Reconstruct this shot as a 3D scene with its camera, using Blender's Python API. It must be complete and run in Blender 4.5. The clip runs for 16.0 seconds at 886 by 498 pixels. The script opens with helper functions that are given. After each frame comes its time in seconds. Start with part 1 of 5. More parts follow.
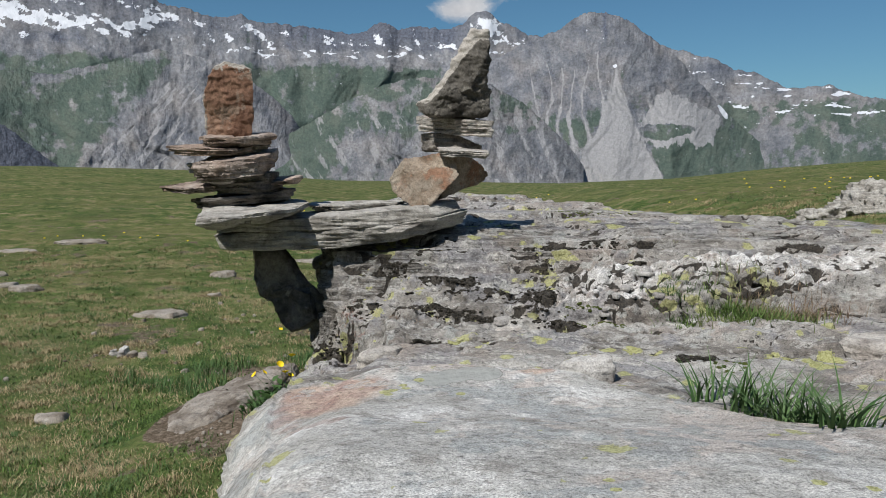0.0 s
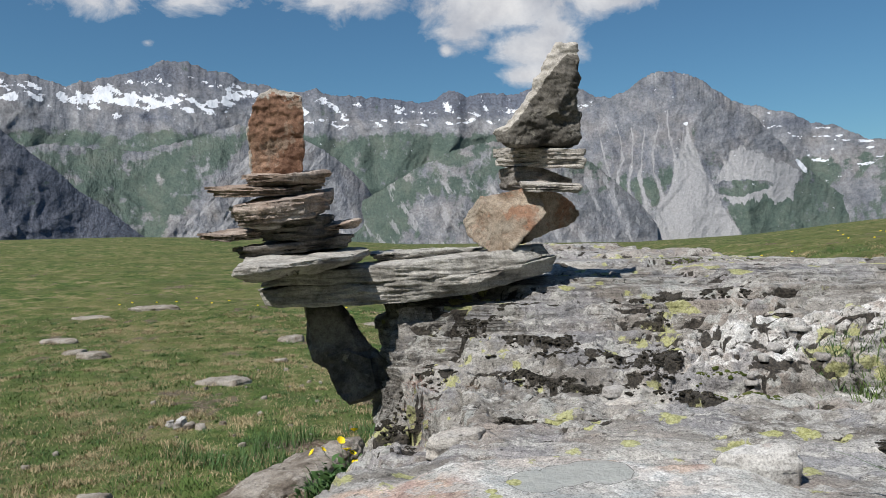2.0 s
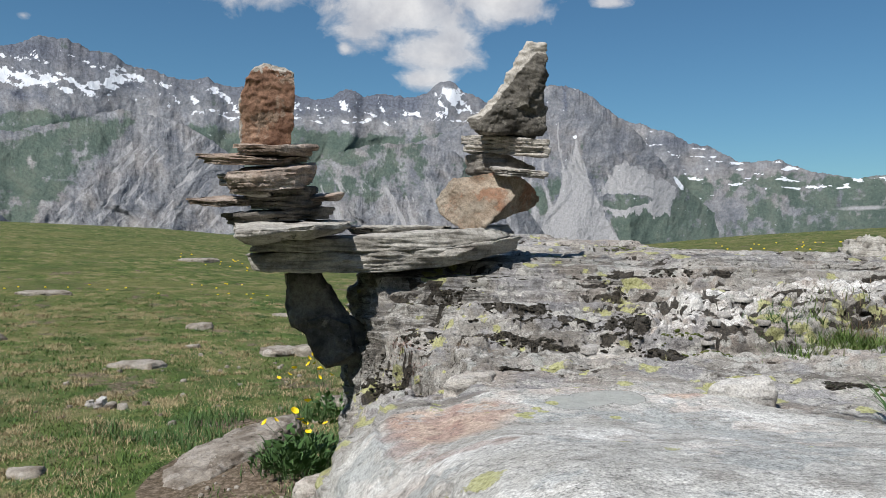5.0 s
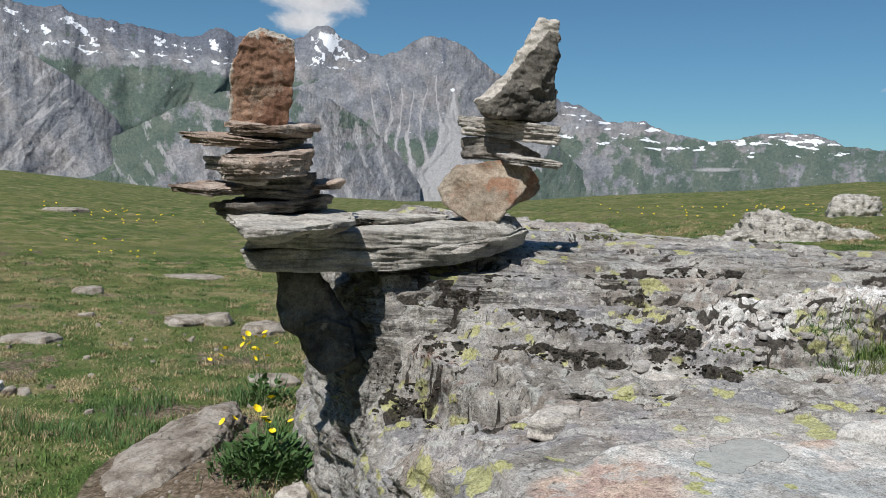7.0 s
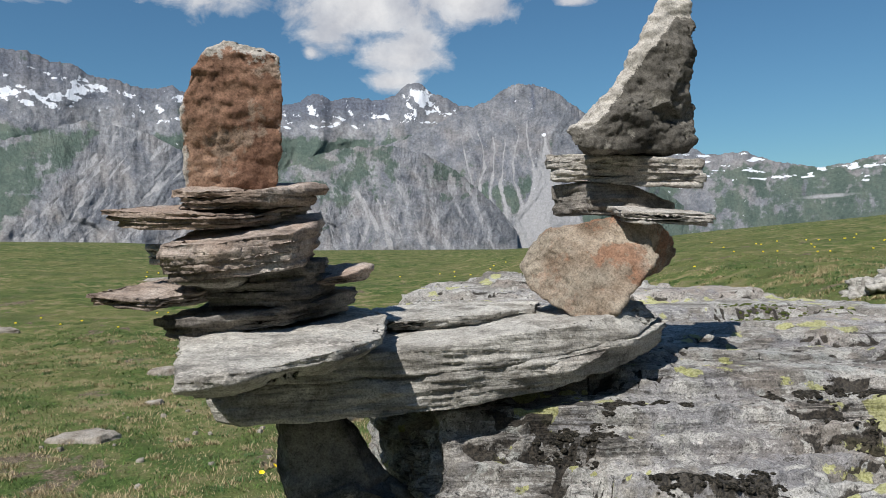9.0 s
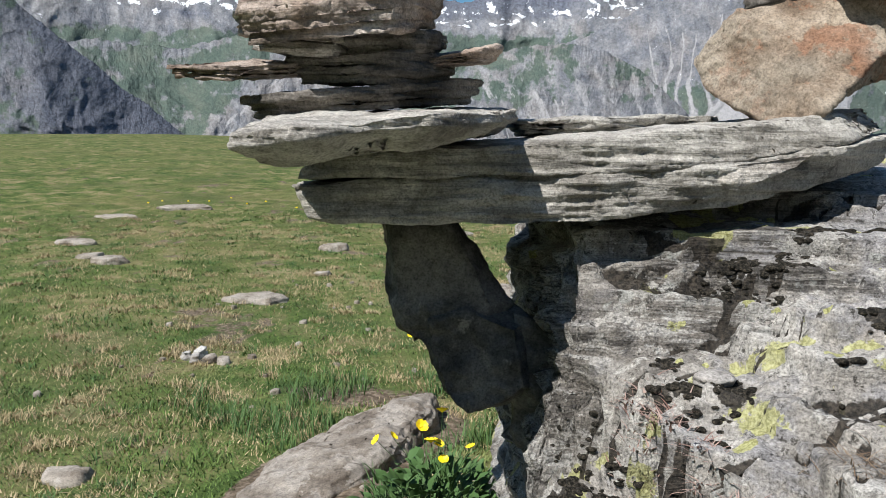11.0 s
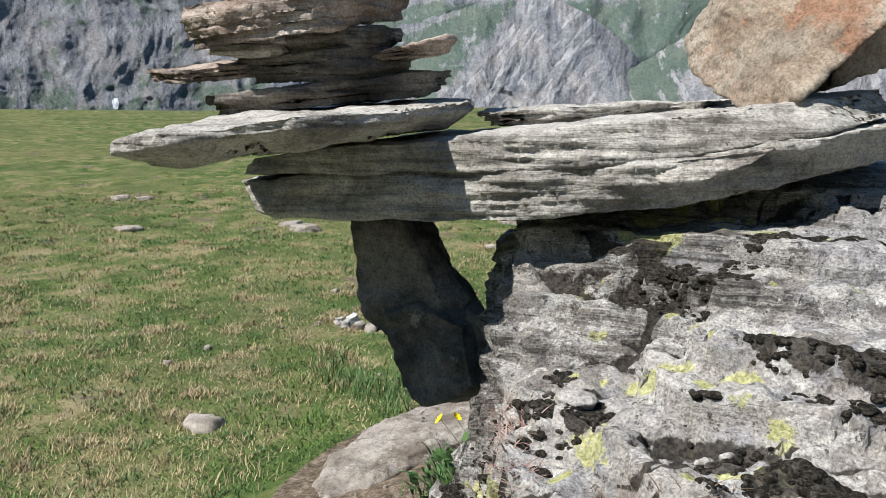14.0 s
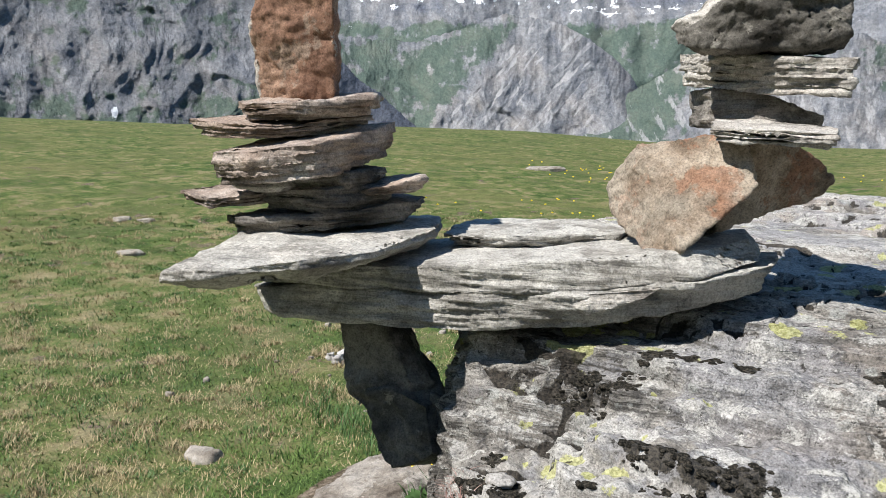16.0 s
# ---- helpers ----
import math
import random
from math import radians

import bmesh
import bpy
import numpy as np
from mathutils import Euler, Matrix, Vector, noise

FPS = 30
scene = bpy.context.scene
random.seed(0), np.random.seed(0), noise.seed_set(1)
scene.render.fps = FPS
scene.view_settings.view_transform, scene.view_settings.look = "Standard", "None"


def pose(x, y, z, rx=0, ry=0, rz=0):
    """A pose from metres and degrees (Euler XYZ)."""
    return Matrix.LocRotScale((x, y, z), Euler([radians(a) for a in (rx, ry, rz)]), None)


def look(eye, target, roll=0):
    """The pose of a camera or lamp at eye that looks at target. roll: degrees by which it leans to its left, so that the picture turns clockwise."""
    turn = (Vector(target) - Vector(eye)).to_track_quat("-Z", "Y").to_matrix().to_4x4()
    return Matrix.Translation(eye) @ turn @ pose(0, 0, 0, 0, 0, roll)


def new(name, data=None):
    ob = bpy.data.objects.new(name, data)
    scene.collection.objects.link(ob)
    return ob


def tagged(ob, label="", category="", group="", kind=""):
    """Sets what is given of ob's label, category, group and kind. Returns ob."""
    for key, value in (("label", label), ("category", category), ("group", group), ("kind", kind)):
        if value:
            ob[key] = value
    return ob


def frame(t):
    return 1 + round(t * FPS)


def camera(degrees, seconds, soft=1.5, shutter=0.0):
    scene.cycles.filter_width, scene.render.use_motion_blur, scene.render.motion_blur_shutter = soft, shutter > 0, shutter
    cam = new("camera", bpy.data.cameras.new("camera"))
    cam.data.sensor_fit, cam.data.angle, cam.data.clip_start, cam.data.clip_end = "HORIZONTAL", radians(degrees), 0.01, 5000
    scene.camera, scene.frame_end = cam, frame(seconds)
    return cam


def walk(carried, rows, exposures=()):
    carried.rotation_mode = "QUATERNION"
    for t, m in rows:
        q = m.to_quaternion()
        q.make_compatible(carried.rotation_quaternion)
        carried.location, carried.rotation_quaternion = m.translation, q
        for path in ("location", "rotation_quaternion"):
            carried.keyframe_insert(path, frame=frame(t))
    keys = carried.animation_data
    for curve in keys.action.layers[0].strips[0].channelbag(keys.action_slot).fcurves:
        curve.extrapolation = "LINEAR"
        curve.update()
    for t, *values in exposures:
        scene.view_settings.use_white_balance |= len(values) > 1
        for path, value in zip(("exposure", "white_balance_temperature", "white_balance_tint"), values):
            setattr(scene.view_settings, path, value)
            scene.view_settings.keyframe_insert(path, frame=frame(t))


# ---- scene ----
cam = camera(60.9, 16.0, soft=0.5)
PATH = [
    (0, (0.158, 0.035, 0.844), (0.088, 2.023, 0.645), 0.0),
    (0.5, (0.165, 0.188, 0.799), (-0.032, 2.171, 0.633), 0.8),
    (1, (0.161, 0.352, 0.805), (-0.099, 2.331, 0.679), -0.1),
    (1.5, (0.129, 0.494, 0.789), (-0.194, 2.465, 0.689), -0.5),
    (2, (0.082, 0.624, 0.749), (-0.176, 2.607, 0.719), -1.4),
    (2.5, (0.013, 0.67, 0.678), (-0.23, 2.655, 0.655), -1.9),
    (3, (-0.066, 0.677, 0.65), (-0.257, 2.668, 0.644), -1.4),
    (3.5, (-0.184, 0.658, 0.633), (-0.305, 2.655, 0.637), -2.5),
    (4, (-0.218, 0.504, 0.653), (-0.319, 2.502, 0.675), -1.7),
    (4.2, (-0.199, 0.37, 0.65), (-0.27, 2.368, 0.635), -1.1),
    (6.3, (-0.615, 0.437, 0.641), (-0.448, 2.43, 0.604), 1.1),
    (6.5, (-0.695, 0.53, 0.683), (-0.448, 2.512, 0.588), -0.3),
    (7, (-0.779, 0.706, 0.796), (-0.418, 2.667, 0.65), 2.5),
    (7.5, (-0.708, 0.951, 0.832), (-0.466, 2.935, 0.779), 0.2),
    (8, (-0.636, 1.293, 0.873), (-0.475, 3.286, 0.871), 1.1),
    (8.2, (-0.615, 1.435, 0.898), (-0.471, 3.43, 0.892), -0.0),
    (10.3, (-0.527, 1.939, 0.758), (-0.539, 3.928, 0.549), -0.1),
    (10.5, (-0.529, 1.994, 0.714), (-0.664, 3.97, 0.438), -0.1),
    (11, (-0.475, 2.078, 0.642), (-0.831, 4.027, 0.365), -0.0),
    (11.5, (-0.339, 2.195, 0.611), (-0.788, 4.111, 0.255), 0.7),
    (12, (-0.242, 2.253, 0.596), (-0.834, 4.117, 0.174), -0.8),
    (12.5, (-0.168, 2.275, 0.609), (-0.873, 4.099, 0.189), 0.2),
    (13, (-0.073, 2.289, 0.624), (-0.86, 4.078, 0.202), 0.3),
    (13.5, (-0.023, 2.289, 0.644), (-0.882, 4.054, 0.262), -0.6),
    (14, (0.022, 2.262, 0.685), (-0.878, 4.013, 0.334), -1.1),
    (14.5, (0.066, 2.202, 0.746), (-0.851, 3.946, 0.407), -0.5),
    (15, (0.119, 2.138, 0.804), (-0.793, 3.886, 0.468), -0.2),
    (15.5, (0.179, 2.06, 0.88), (-0.738, 3.812, 0.578), 0.0),
    (16, (0.232, 1.982, 0.94), (-0.659, 3.747, 0.635), 0.6),
]
walk(cam, [(t, look(eye, target, roll)) for t, eye, target, roll in PATH], [(0, -0.17), (1, -0.06), (3.5, 0.07), (8, 0.04), (10.5, 0.3), (11, 0.4), (12.5, 0.53), (16, 0.58)])

# ---- world, sun ----
world = bpy.data.worlds.new("sky")
scene.world = world
world.use_nodes = True
wn, wl = world.node_tree.nodes, world.node_tree.links
sky = wn.new("ShaderNodeTexSky")
sky.sky_type = "NISHITA"
sky.sun_disc = False
SUN = Vector((-0.42, -0.60, 0.92)).normalized()
sky.sun_elevation = math.asin(SUN.z)
sky.sun_rotation = math.atan2(SUN.x, SUN.y)
sky.altitude = 600
sky.air_density, sky.dust_density, sky.ozone_density = 1.15, 0.3, 3.0
wn["Background"].inputs["Strength"].default_value = 0.066
tone = wn.new("ShaderNodeMix")
tone.data_type, tone.blend_type = "RGBA", "MULTIPLY"
tone.inputs[0].default_value, tone.inputs[7].default_value = 1.0, (0.66, 1.0, 1.14, 1)
wl.new(sky.outputs[0], tone.inputs[6])
wl.new(tone.outputs[2], wn["Background"].inputs["Color"])
sun = new("sun", bpy.data.lights.new("sun", "SUN"))
sun.data.energy, sun.data.angle, sun.data.color = 5.0, radians(0.53), (1.0, 0.965, 0.91)
sun.matrix_world = look(SUN * 50, (0, 0, 0))

# ---- numeric noise ----
_perm = np.random.RandomState(7).permutation(256)
_perm = np.concatenate([_perm, _perm, _perm])
_g = np.random.RandomState(3).normal(size=(256, 3))
_g /= np.linalg.norm(_g, axis=1)[:, None]


def pn(x, y, z):
    """Gradient noise, about -0.6 to 0.6."""
    x, y, z = np.broadcast_arrays(np.asarray(x, float), np.asarray(y, float), np.asarray(z, float))
    i, j, k = np.floor(x).astype(int), np.floor(y).astype(int), np.floor(z).astype(int)
    fx, fy, fz = x - i, y - j, z - k
    u, v, w = (f * f * f * (f * (f * 6 - 15) + 10) for f in (fx, fy, fz))
    out = 0
    for a in (0, 1):
        for b in (0, 1):
            for c in (0, 1):
                h = _perm[_perm[_perm[(i + a) & 255] + ((j + b) & 255)] + ((k + c) & 255)]
                g = _g[h]
                d = g[..., 0] * (fx - a) + g[..., 1] * (fy - b) + g[..., 2] * (fz - c)
                out = out + d * (u if a else 1 - u) * (v if b else 1 - v) * (w if c else 1 - w)
    return out


def fbm(x, y, z, octaves=4, gain=0.5):
    s, a = 0, 1
    for o in range(octaves):
        s = s + a * pn(x + 17 * o, y + 31 * o, z - 11 * o)
        x, y, z, a = x * 2.03, y * 2.03, z * 2.03, a * gain
    return s


def ridged(x, y, z, octaves=5):
    s, a = 0, 1
    for o in range(octaves):
        s = s + a * (0.45 - np.abs(pn(x + 13 * o, y - 7 * o, z + 5 * o)))
        x, y, z, a = x * 2.1, y * 2.1, z * 2.1, a * 0.5
    return s


def cells2(x, y, seed=0):
    """Irregular cells: how far a place is from the joint to its neighbour, and a chance value of its cell."""
    i, j = np.floor(x).astype(int), np.floor(y).astype(int)
    f1, f2, val = np.full(x.shape, 9.0), np.full(x.shape, 9.0), np.zeros(x.shape)
    for a in (-1, 0, 1):
        for b in (-1, 0, 1):
            h = _perm[_perm[(i + a + seed) & 255] + ((j + b) & 255)]
            px, py = i + a + 0.5 + 0.8 * (_perm[h] / 255.0 - 0.5), j + b + 0.5 + 0.8 * (_perm[h + 37] / 255.0 - 0.5)
            d = np.hypot(x - px, y - py)
            near = d < f1
            f2 = np.where(near, f1, np.minimum(f2, d))
            val = np.where(near, _perm[h + 91] / 255.0, val)
            f1 = np.where(near, d, f1)
    return f2 - f1, val


def smooth(e0, e1, x):
    t = np.clip((x - e0) / (e1 - e0), 0, 1)
    return t * t * (3 - 2 * t)


def along(table, x):
    """Straight lines between the pairs of a table."""
    return np.interp(x, [p[0] for p in table], [p[1] for p in table])


# ---- mesh helpers ----
def sheet(name, P, attrs=None, close=False):
    """A mesh over a grid of places P[row, column, 3]."""
    r, c = P.shape[:2]
    ids = np.arange(r * c).reshape(r, c)
    if close:
        ids = np.concatenate([ids, ids[:, :1]], axis=1)
    quads = np.stack([ids[:-1, :-1], ids[:-1, 1:], ids[1:, 1:], ids[1:, :-1]], axis=-1).reshape(-1, 4)
    return raw(name, P.reshape(-1, 3), quads, attrs)


def raw(name, verts, faces, attrs=None, shade=True):
    me = bpy.data.meshes.new(name)
    faces = np.asarray(faces)
    n = faces.shape[1]
    me.vertices.add(len(verts))
    me.vertices.foreach_set("co", np.asarray(verts, np.float32).ravel())
    me.loops.add(faces.size)
    me.loops.foreach_set("vertex_index", faces.ravel().astype(np.int32))
    me.polygons.add(len(faces))
    me.polygons.foreach_set("loop_start", np.arange(0, faces.size, n, dtype=np.int32))
    me.polygons.foreach_set("use_smooth", np.full(len(faces), shade))
    for key, val in (attrs or {}).items():
        me.attributes.new(key, "FLOAT", "POINT").data.foreach_set("value", np.asarray(val, np.float32).ravel())
    me.update(calc_edges=True)
    return me


def part(name, me, material, parent=None, label=""):
    if isinstance(me, bmesh.types.BMesh):
        bm, me = me, bpy.data.meshes.new(name)
        bm.to_mesh(me)
        bm.free()
    if material and not me.materials:
        me.materials.append(material)
    ob = new(name, me)
    ob.parent = parent
    return tagged(ob, label)


# ---- materials ----
class Mat:
    """A small builder of node materials."""

    def __init__(self, name, rough=0.9, spec=0.3):
        self.m = bpy.data.materials.new(name)
        self.m.use_nodes = True
        self.n, self.l = self.m.node_tree.nodes, self.m.node_tree.links
        self.b = self.n["Principled BSDF"]
        self.b.inputs["Roughness"].default_value = rough
        self.b.inputs["Specular IOR Level"].default_value = spec
        self.co = self.n.new("ShaderNodeTexCoord").outputs["Object"]

    def place(self, scale):
        m = self.n.new("ShaderNodeMapping")
        m.inputs["Scale"].default_value = scale
        self.l.new(self.co, m.inputs["Vector"])
        return m.outputs[0]

    def noise(self, scale, detail=5, rough=0.6, stretch=None, distort=0.0):
        t = self.n.new("ShaderNodeTexNoise")
        t.inputs["Scale"].default_value, t.inputs["Detail"].default_value = scale, detail
        t.inputs["Roughness"].default_value, t.inputs["Distortion"].default_value = rough, distort
        self.l.new(self.place(stretch) if stretch else self.co, t.inputs["Vector"])
        return t.outputs["Fac"]

    def cells(self, scale, stretch=None, feature="F1"):
        t = self.n.new("ShaderNodeTexVoronoi")
        t.feature = feature
        t.inputs["Scale"].default_value = scale
        self.l.new(self.place(stretch) if stretch else self.co, t.inputs["Vector"])
        return t.outputs["Distance"]

    def attr(self, name):
        a = self.n.new("ShaderNodeAttribute")
        a.attribute_name = name
        return a.outputs["Fac"]

    def island(self):
        return self.n.new("ShaderNodeNewGeometry").outputs["Random Per Island"]

    def chance(self):
        return self.n.new("ShaderNodeObjectInfo").outputs["Random"]

    def ramp(self, fac, stops):
        r = self.n.new("ShaderNodeValToRGB")
        e = r.color_ramp.elements
        while len(e) < len(stops):
            e.new(0.5)
        for el, (p, c) in zip(e, stops):
            el.position = p
            el.color = (c, c, c, 1) if isinstance(c, (int, float)) else (*c, 1)
        self.l.new(fac, r.inputs[0])
        return r.outputs[0]

    def mix(self, fac, a, b, how="MIX"):
        m = self.n.new("ShaderNodeMix")
        m.data_type, m.blend_type = "RGBA", how
        for sock, val in ((m.inputs[0], fac), (m.inputs[6], a), (m.inputs[7], b)):
            if isinstance(val, bpy.types.NodeSocket):
                self.l.new(val, sock)
            elif isinstance(val, tuple):
                sock.default_value = (*val, 1)
            else:
                sock.default_value = val
        return m.outputs[2]

    def math(self, op, a, b=0.0, c=0.0):
        m = self.n.new("ShaderNodeMath")
        m.operation = op
        for sock, val in zip(m.inputs, (a, b, c)):
            if isinstance(val, bpy.types.NodeSocket):
                self.l.new(val, sock)
            else:
                sock.default_value = val
        return m.outputs[0]

    def done(self, colour, bumps=(), rough=None):
        self.l.new(colour, self.b.inputs["Base Color"])
        last = None
        for height, strength, distance in bumps:
            k = self.n.new("ShaderNodeBump")
            k.inputs["Strength"].default_value, k.inputs["Distance"].default_value = strength, distance
            self.l.new(height, k.inputs["Height"])
            if last:
                self.l.new(last, k.inputs["Normal"])
            last = k.outputs[0]
        if last:
            self.l.new(last, self.b.inputs["Normal"])
        if rough is not None:
            self.l.new(rough, self.b.inputs["Roughness"])
        return self.m


def stone_material(name, dark, mid, light, patch, patch_at=0.62, strata=30.0, flecks=0.3, tint=None):
    """Weathered stone: mottled, layered along the bedding, granular and pitted."""
    k = Mat(name, 0.9, 0.2)
    c = k.ramp(k.noise(7, 6, 0.62), [(0.38, dark), (0.48, mid), (0.6, light)])
    c = k.mix(k.ramp(k.noise(6.5, 8, 0.68), [(patch_at - 0.04, 0.0), (patch_at - 0.01, 0.7)]), c, patch)
    if tint:
        c = k.mix(k.ramp(k.noise(3.1, 5, 0.6), [(0.48, 0.0), (0.58, 0.7)]), c, tint)
    layer = k.noise(1.0, 6, 0.68, (4, 4, strata * 2.4), 0.12)
    depth = 1.0 if strata > 20 else 0.15
    c = k.mix(depth, c, k.mix(1.0, c, k.ramp(layer, [(0.38, 0.66), (0.43, 0.93), (0.52, 1.04), (0.6, 1.14)]), "MULTIPLY"))
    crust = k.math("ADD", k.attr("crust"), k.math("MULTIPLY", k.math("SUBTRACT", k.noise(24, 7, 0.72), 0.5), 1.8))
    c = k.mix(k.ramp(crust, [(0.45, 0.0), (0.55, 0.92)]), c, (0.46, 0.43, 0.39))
    grain = k.noise(210, 4, 0.72)
    c = k.mix(1.0, c, k.ramp(grain, [(0.36, 0.6), (0.46, 0.93), (0.54, 1.06), (0.64, 1.3)]), "MULTIPLY")
    rough = k.noise(55, 6, 0.72)
    c = k.mix(1.0, c, k.ramp(rough, [(0.36, 0.68), (0.46, 0.97), (0.6, 1.12)]), "MULTIPLY")
    pits = k.ramp(k.cells(95), [(0.1, 0.4), (0.28, 1.0)])
    c = k.mix(k.ramp(k.noise(12, 4), [(0.54, 0.0), (0.62, 0.6)]), c, k.mix(1.0, c, pits, "MULTIPLY"))
    return k.done(c, [(layer, 0.75 * depth, 0.012), (rough, 0.6, 0.008), (grain, 0.45 + 0.4 * flecks, 0.0022)])


GREY_SCHIST = stone_material("grey_schist", (0.215, 0.201, 0.179), (0.337, 0.320, 0.290), (0.434, 0.417, 0.383), (0.498, 0.483, 0.449))
BROWN_SCHIST = stone_material("brown_schist", (0.188, 0.152, 0.129), (0.340, 0.282, 0.244), (0.466, 0.403, 0.358), (0.511, 0.461, 0.412), tint=(0.278, 0.202, 0.155))
DARK_SCHIST = stone_material("dark_schist", (0.085, 0.078, 0.07), (0.165, 0.15, 0.135), (0.27, 0.248, 0.222), (0.37, 0.34, 0.3), 0.68)
PALE_SCHIST = stone_material("pale_schist", (0.251, 0.224, 0.199), (0.385, 0.354, 0.320), (0.475, 0.448, 0.410), (0.538, 0.511, 0.475))
ORANGE_STONE = stone_material("orange_sandstone", (0.19, 0.105, 0.072), (0.27, 0.155, 0.106), (0.35, 0.225, 0.16), (0.33, 0.255, 0.2), 0.6, 8.0, 0.7)
TAN_STONE = stone_material("tan_stone", (0.13, 0.094, 0.066), (0.255, 0.198, 0.148), (0.36, 0.302, 0.24), (0.25, 0.125, 0.075), 0.55, 8.0, 0.6, tint=(0.3, 0.265, 0.215))
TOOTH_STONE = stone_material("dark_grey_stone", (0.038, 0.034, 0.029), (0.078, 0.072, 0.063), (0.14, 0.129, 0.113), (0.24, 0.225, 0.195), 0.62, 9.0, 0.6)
# dark base colour carries the beam's shade on the prop and gap block
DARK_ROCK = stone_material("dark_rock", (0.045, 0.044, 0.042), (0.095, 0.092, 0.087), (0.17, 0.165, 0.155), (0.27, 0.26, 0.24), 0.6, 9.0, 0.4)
TAN_ROCK = stone_material("tan_rock", (0.136, 0.114, 0.094), (0.228, 0.200, 0.170), (0.300, 0.272, 0.240), (0.344, 0.316, 0.284), 0.57, 12.0, 0.4)
MEADOW_STONE = stone_material("meadow_stone", (0.167, 0.141, 0.114), (0.268, 0.238, 0.202), (0.343, 0.312, 0.273), (0.378, 0.352, 0.317), 0.6, 12.0, 0.4)
WHITE_QUARTZ = stone_material("white_quartz", (0.288, 0.268, 0.252), (0.400, 0.384, 0.364), (0.496, 0.484, 0.464), (0.336, 0.288, 0.256), 0.66, 8.0, 0.3)


def outcrop_material():
    k = Mat("lichened_schist", 0.85, 0.25)
    front = k.attr("front")
    back = k.math("SUBTRACT", 1.0, front)
    near = k.noise(58, 6, 0.7)

    def ragged(scale, much, detail=6, rough=0.68, stretch=None):
        return k.math("MULTIPLY", k.math("SUBTRACT", k.noise(scale, detail, rough, stretch), 0.5), much)

    c = k.ramp(k.noise(3.6, 9, 0.62, (0.8, 1.5, 1.8)), [(0.38, (0.17, 0.156, 0.14)), (0.46, (0.25, 0.235, 0.214)), (0.54, (0.325, 0.308, 0.284)), (0.62, (0.43, 0.415, 0.39))])
    c = k.mix(k.ramp(k.noise(1.9, 8, 0.62, (0.9, 1.3, 1)), [(0.51, 0.0), (0.58, 0.55)]), c, (0.34, 0.29, 0.256))
    c = k.mix(k.ramp(k.noise(2.7, 8, 0.62, (1.2, 1, 1.4)), [(0.53, 0.0), (0.57, 0.6)]), c, (0.25, 0.25, 0.268))
    c = k.mix(k.ramp(k.noise(4.3, 9, 0.68, (0.6, 1.8, 1)), [(0.565, 0.0), (0.6, 0.5)]), c, (0.15, 0.135, 0.12))
    pale = k.ramp(k.noise(4.0, 9, 0.64), [(0.38, (0.37, 0.36, 0.335)), (0.47, (0.47, 0.462, 0.437)), (0.54, (0.55, 0.543, 0.52)), (0.62, (0.66, 0.653, 0.632))])
    pale = k.mix(k.ramp(k.noise(2.1, 8, 0.62), [(0.5, 0.0), (0.56, 0.6)]), pale, (0.44, 0.372, 0.325))
    pale = k.mix(k.ramp(k.noise(4.4, 9, 0.62), [(0.52, 0.0), (0.545, 0.75)]), pale, (0.345, 0.362, 0.36))
    pale = k.mix(k.ramp(k.noise(11.0, 9, 0.7), [(0.55, 0.0), (0.58, 0.6)]), pale, (0.27, 0.25, 0.226))
    c = k.mix(front, c, pale)
    # fine foliation of the schist
    leaf = k.noise(1.0, 6, 0.66, (3.4, 4.2, 78), 0.6)
    seam = k.math("MULTIPLY", k.math("MULTIPLY", k.math("ADD", k.math("MULTIPLY", k.attr("strata"), 1.5), 0.3), back), k.ramp(k.noise(5.0, 6, 0.7), [(0.42, 0.25), (0.56, 1.0)]))
    c = k.mix(k.math("MULTIPLY", k.ramp(leaf, [(0.4, 0.9), (0.44, 0.5), (0.475, 0.0)]), seam), c, (0.105, 0.098, 0.09))
    c = k.mix(k.math("MULTIPLY", k.ramp(leaf, [(0.53, 0.0), (0.58, 0.7)]), seam), c, (0.41, 0.4, 0.38))
    iron = k.math("ADD", k.attr("iron"), ragged(6, 1.2))
    c = k.mix(k.ramp(iron, [(0.3, 0.0), (0.75, 0.75)]), c, k.ramp(k.noise(14, 6, 0.7), [(0.42, (0.34, 0.2, 0.155)), (0.56, (0.5, 0.36, 0.27))]))
    rim = k.math("ADD", k.attr("rust"), ragged(9, 1.6))
    c = k.mix(k.ramp(rim, [(0.45, 0.0), (0.95, 0.5)]), c, (0.28, 0.18, 0.15))
    quartz = k.math("ADD", k.attr("quartz"), ragged(9, 1.5))
    c = k.mix(k.ramp(quartz, [(0.36, 0.0), (0.46, 0.95)]), c, k.ramp(k.noise(13, 7, 0.66), [(0.4, (0.36, 0.32, 0.29)), (0.47, (0.51, 0.485, 0.46)), (0.56, (0.68, 0.67, 0.655))]))
    # white crusts, grey discs, black dots
    crust = k.math("ADD", k.noise(10, 9, 0.74, (0.8, 1.2, 1)), k.math("MULTIPLY", front, -0.03))
    c = k.mix(k.ramp(crust, [(0.53, 0.0), (0.545, 0.75)]), c, (0.43, 0.42, 0.395))
    d = k.math("ADD", k.cells(11.0, (1.0, 1.12, 1.3)), k.math("ADD", ragged(60, 0.5), ragged(2.3, -1.8, 3)))
    c = k.mix(k.ramp(d, [(0.1, 0.75), (0.125, 0.0)]), c, (0.36, 0.365, 0.345))
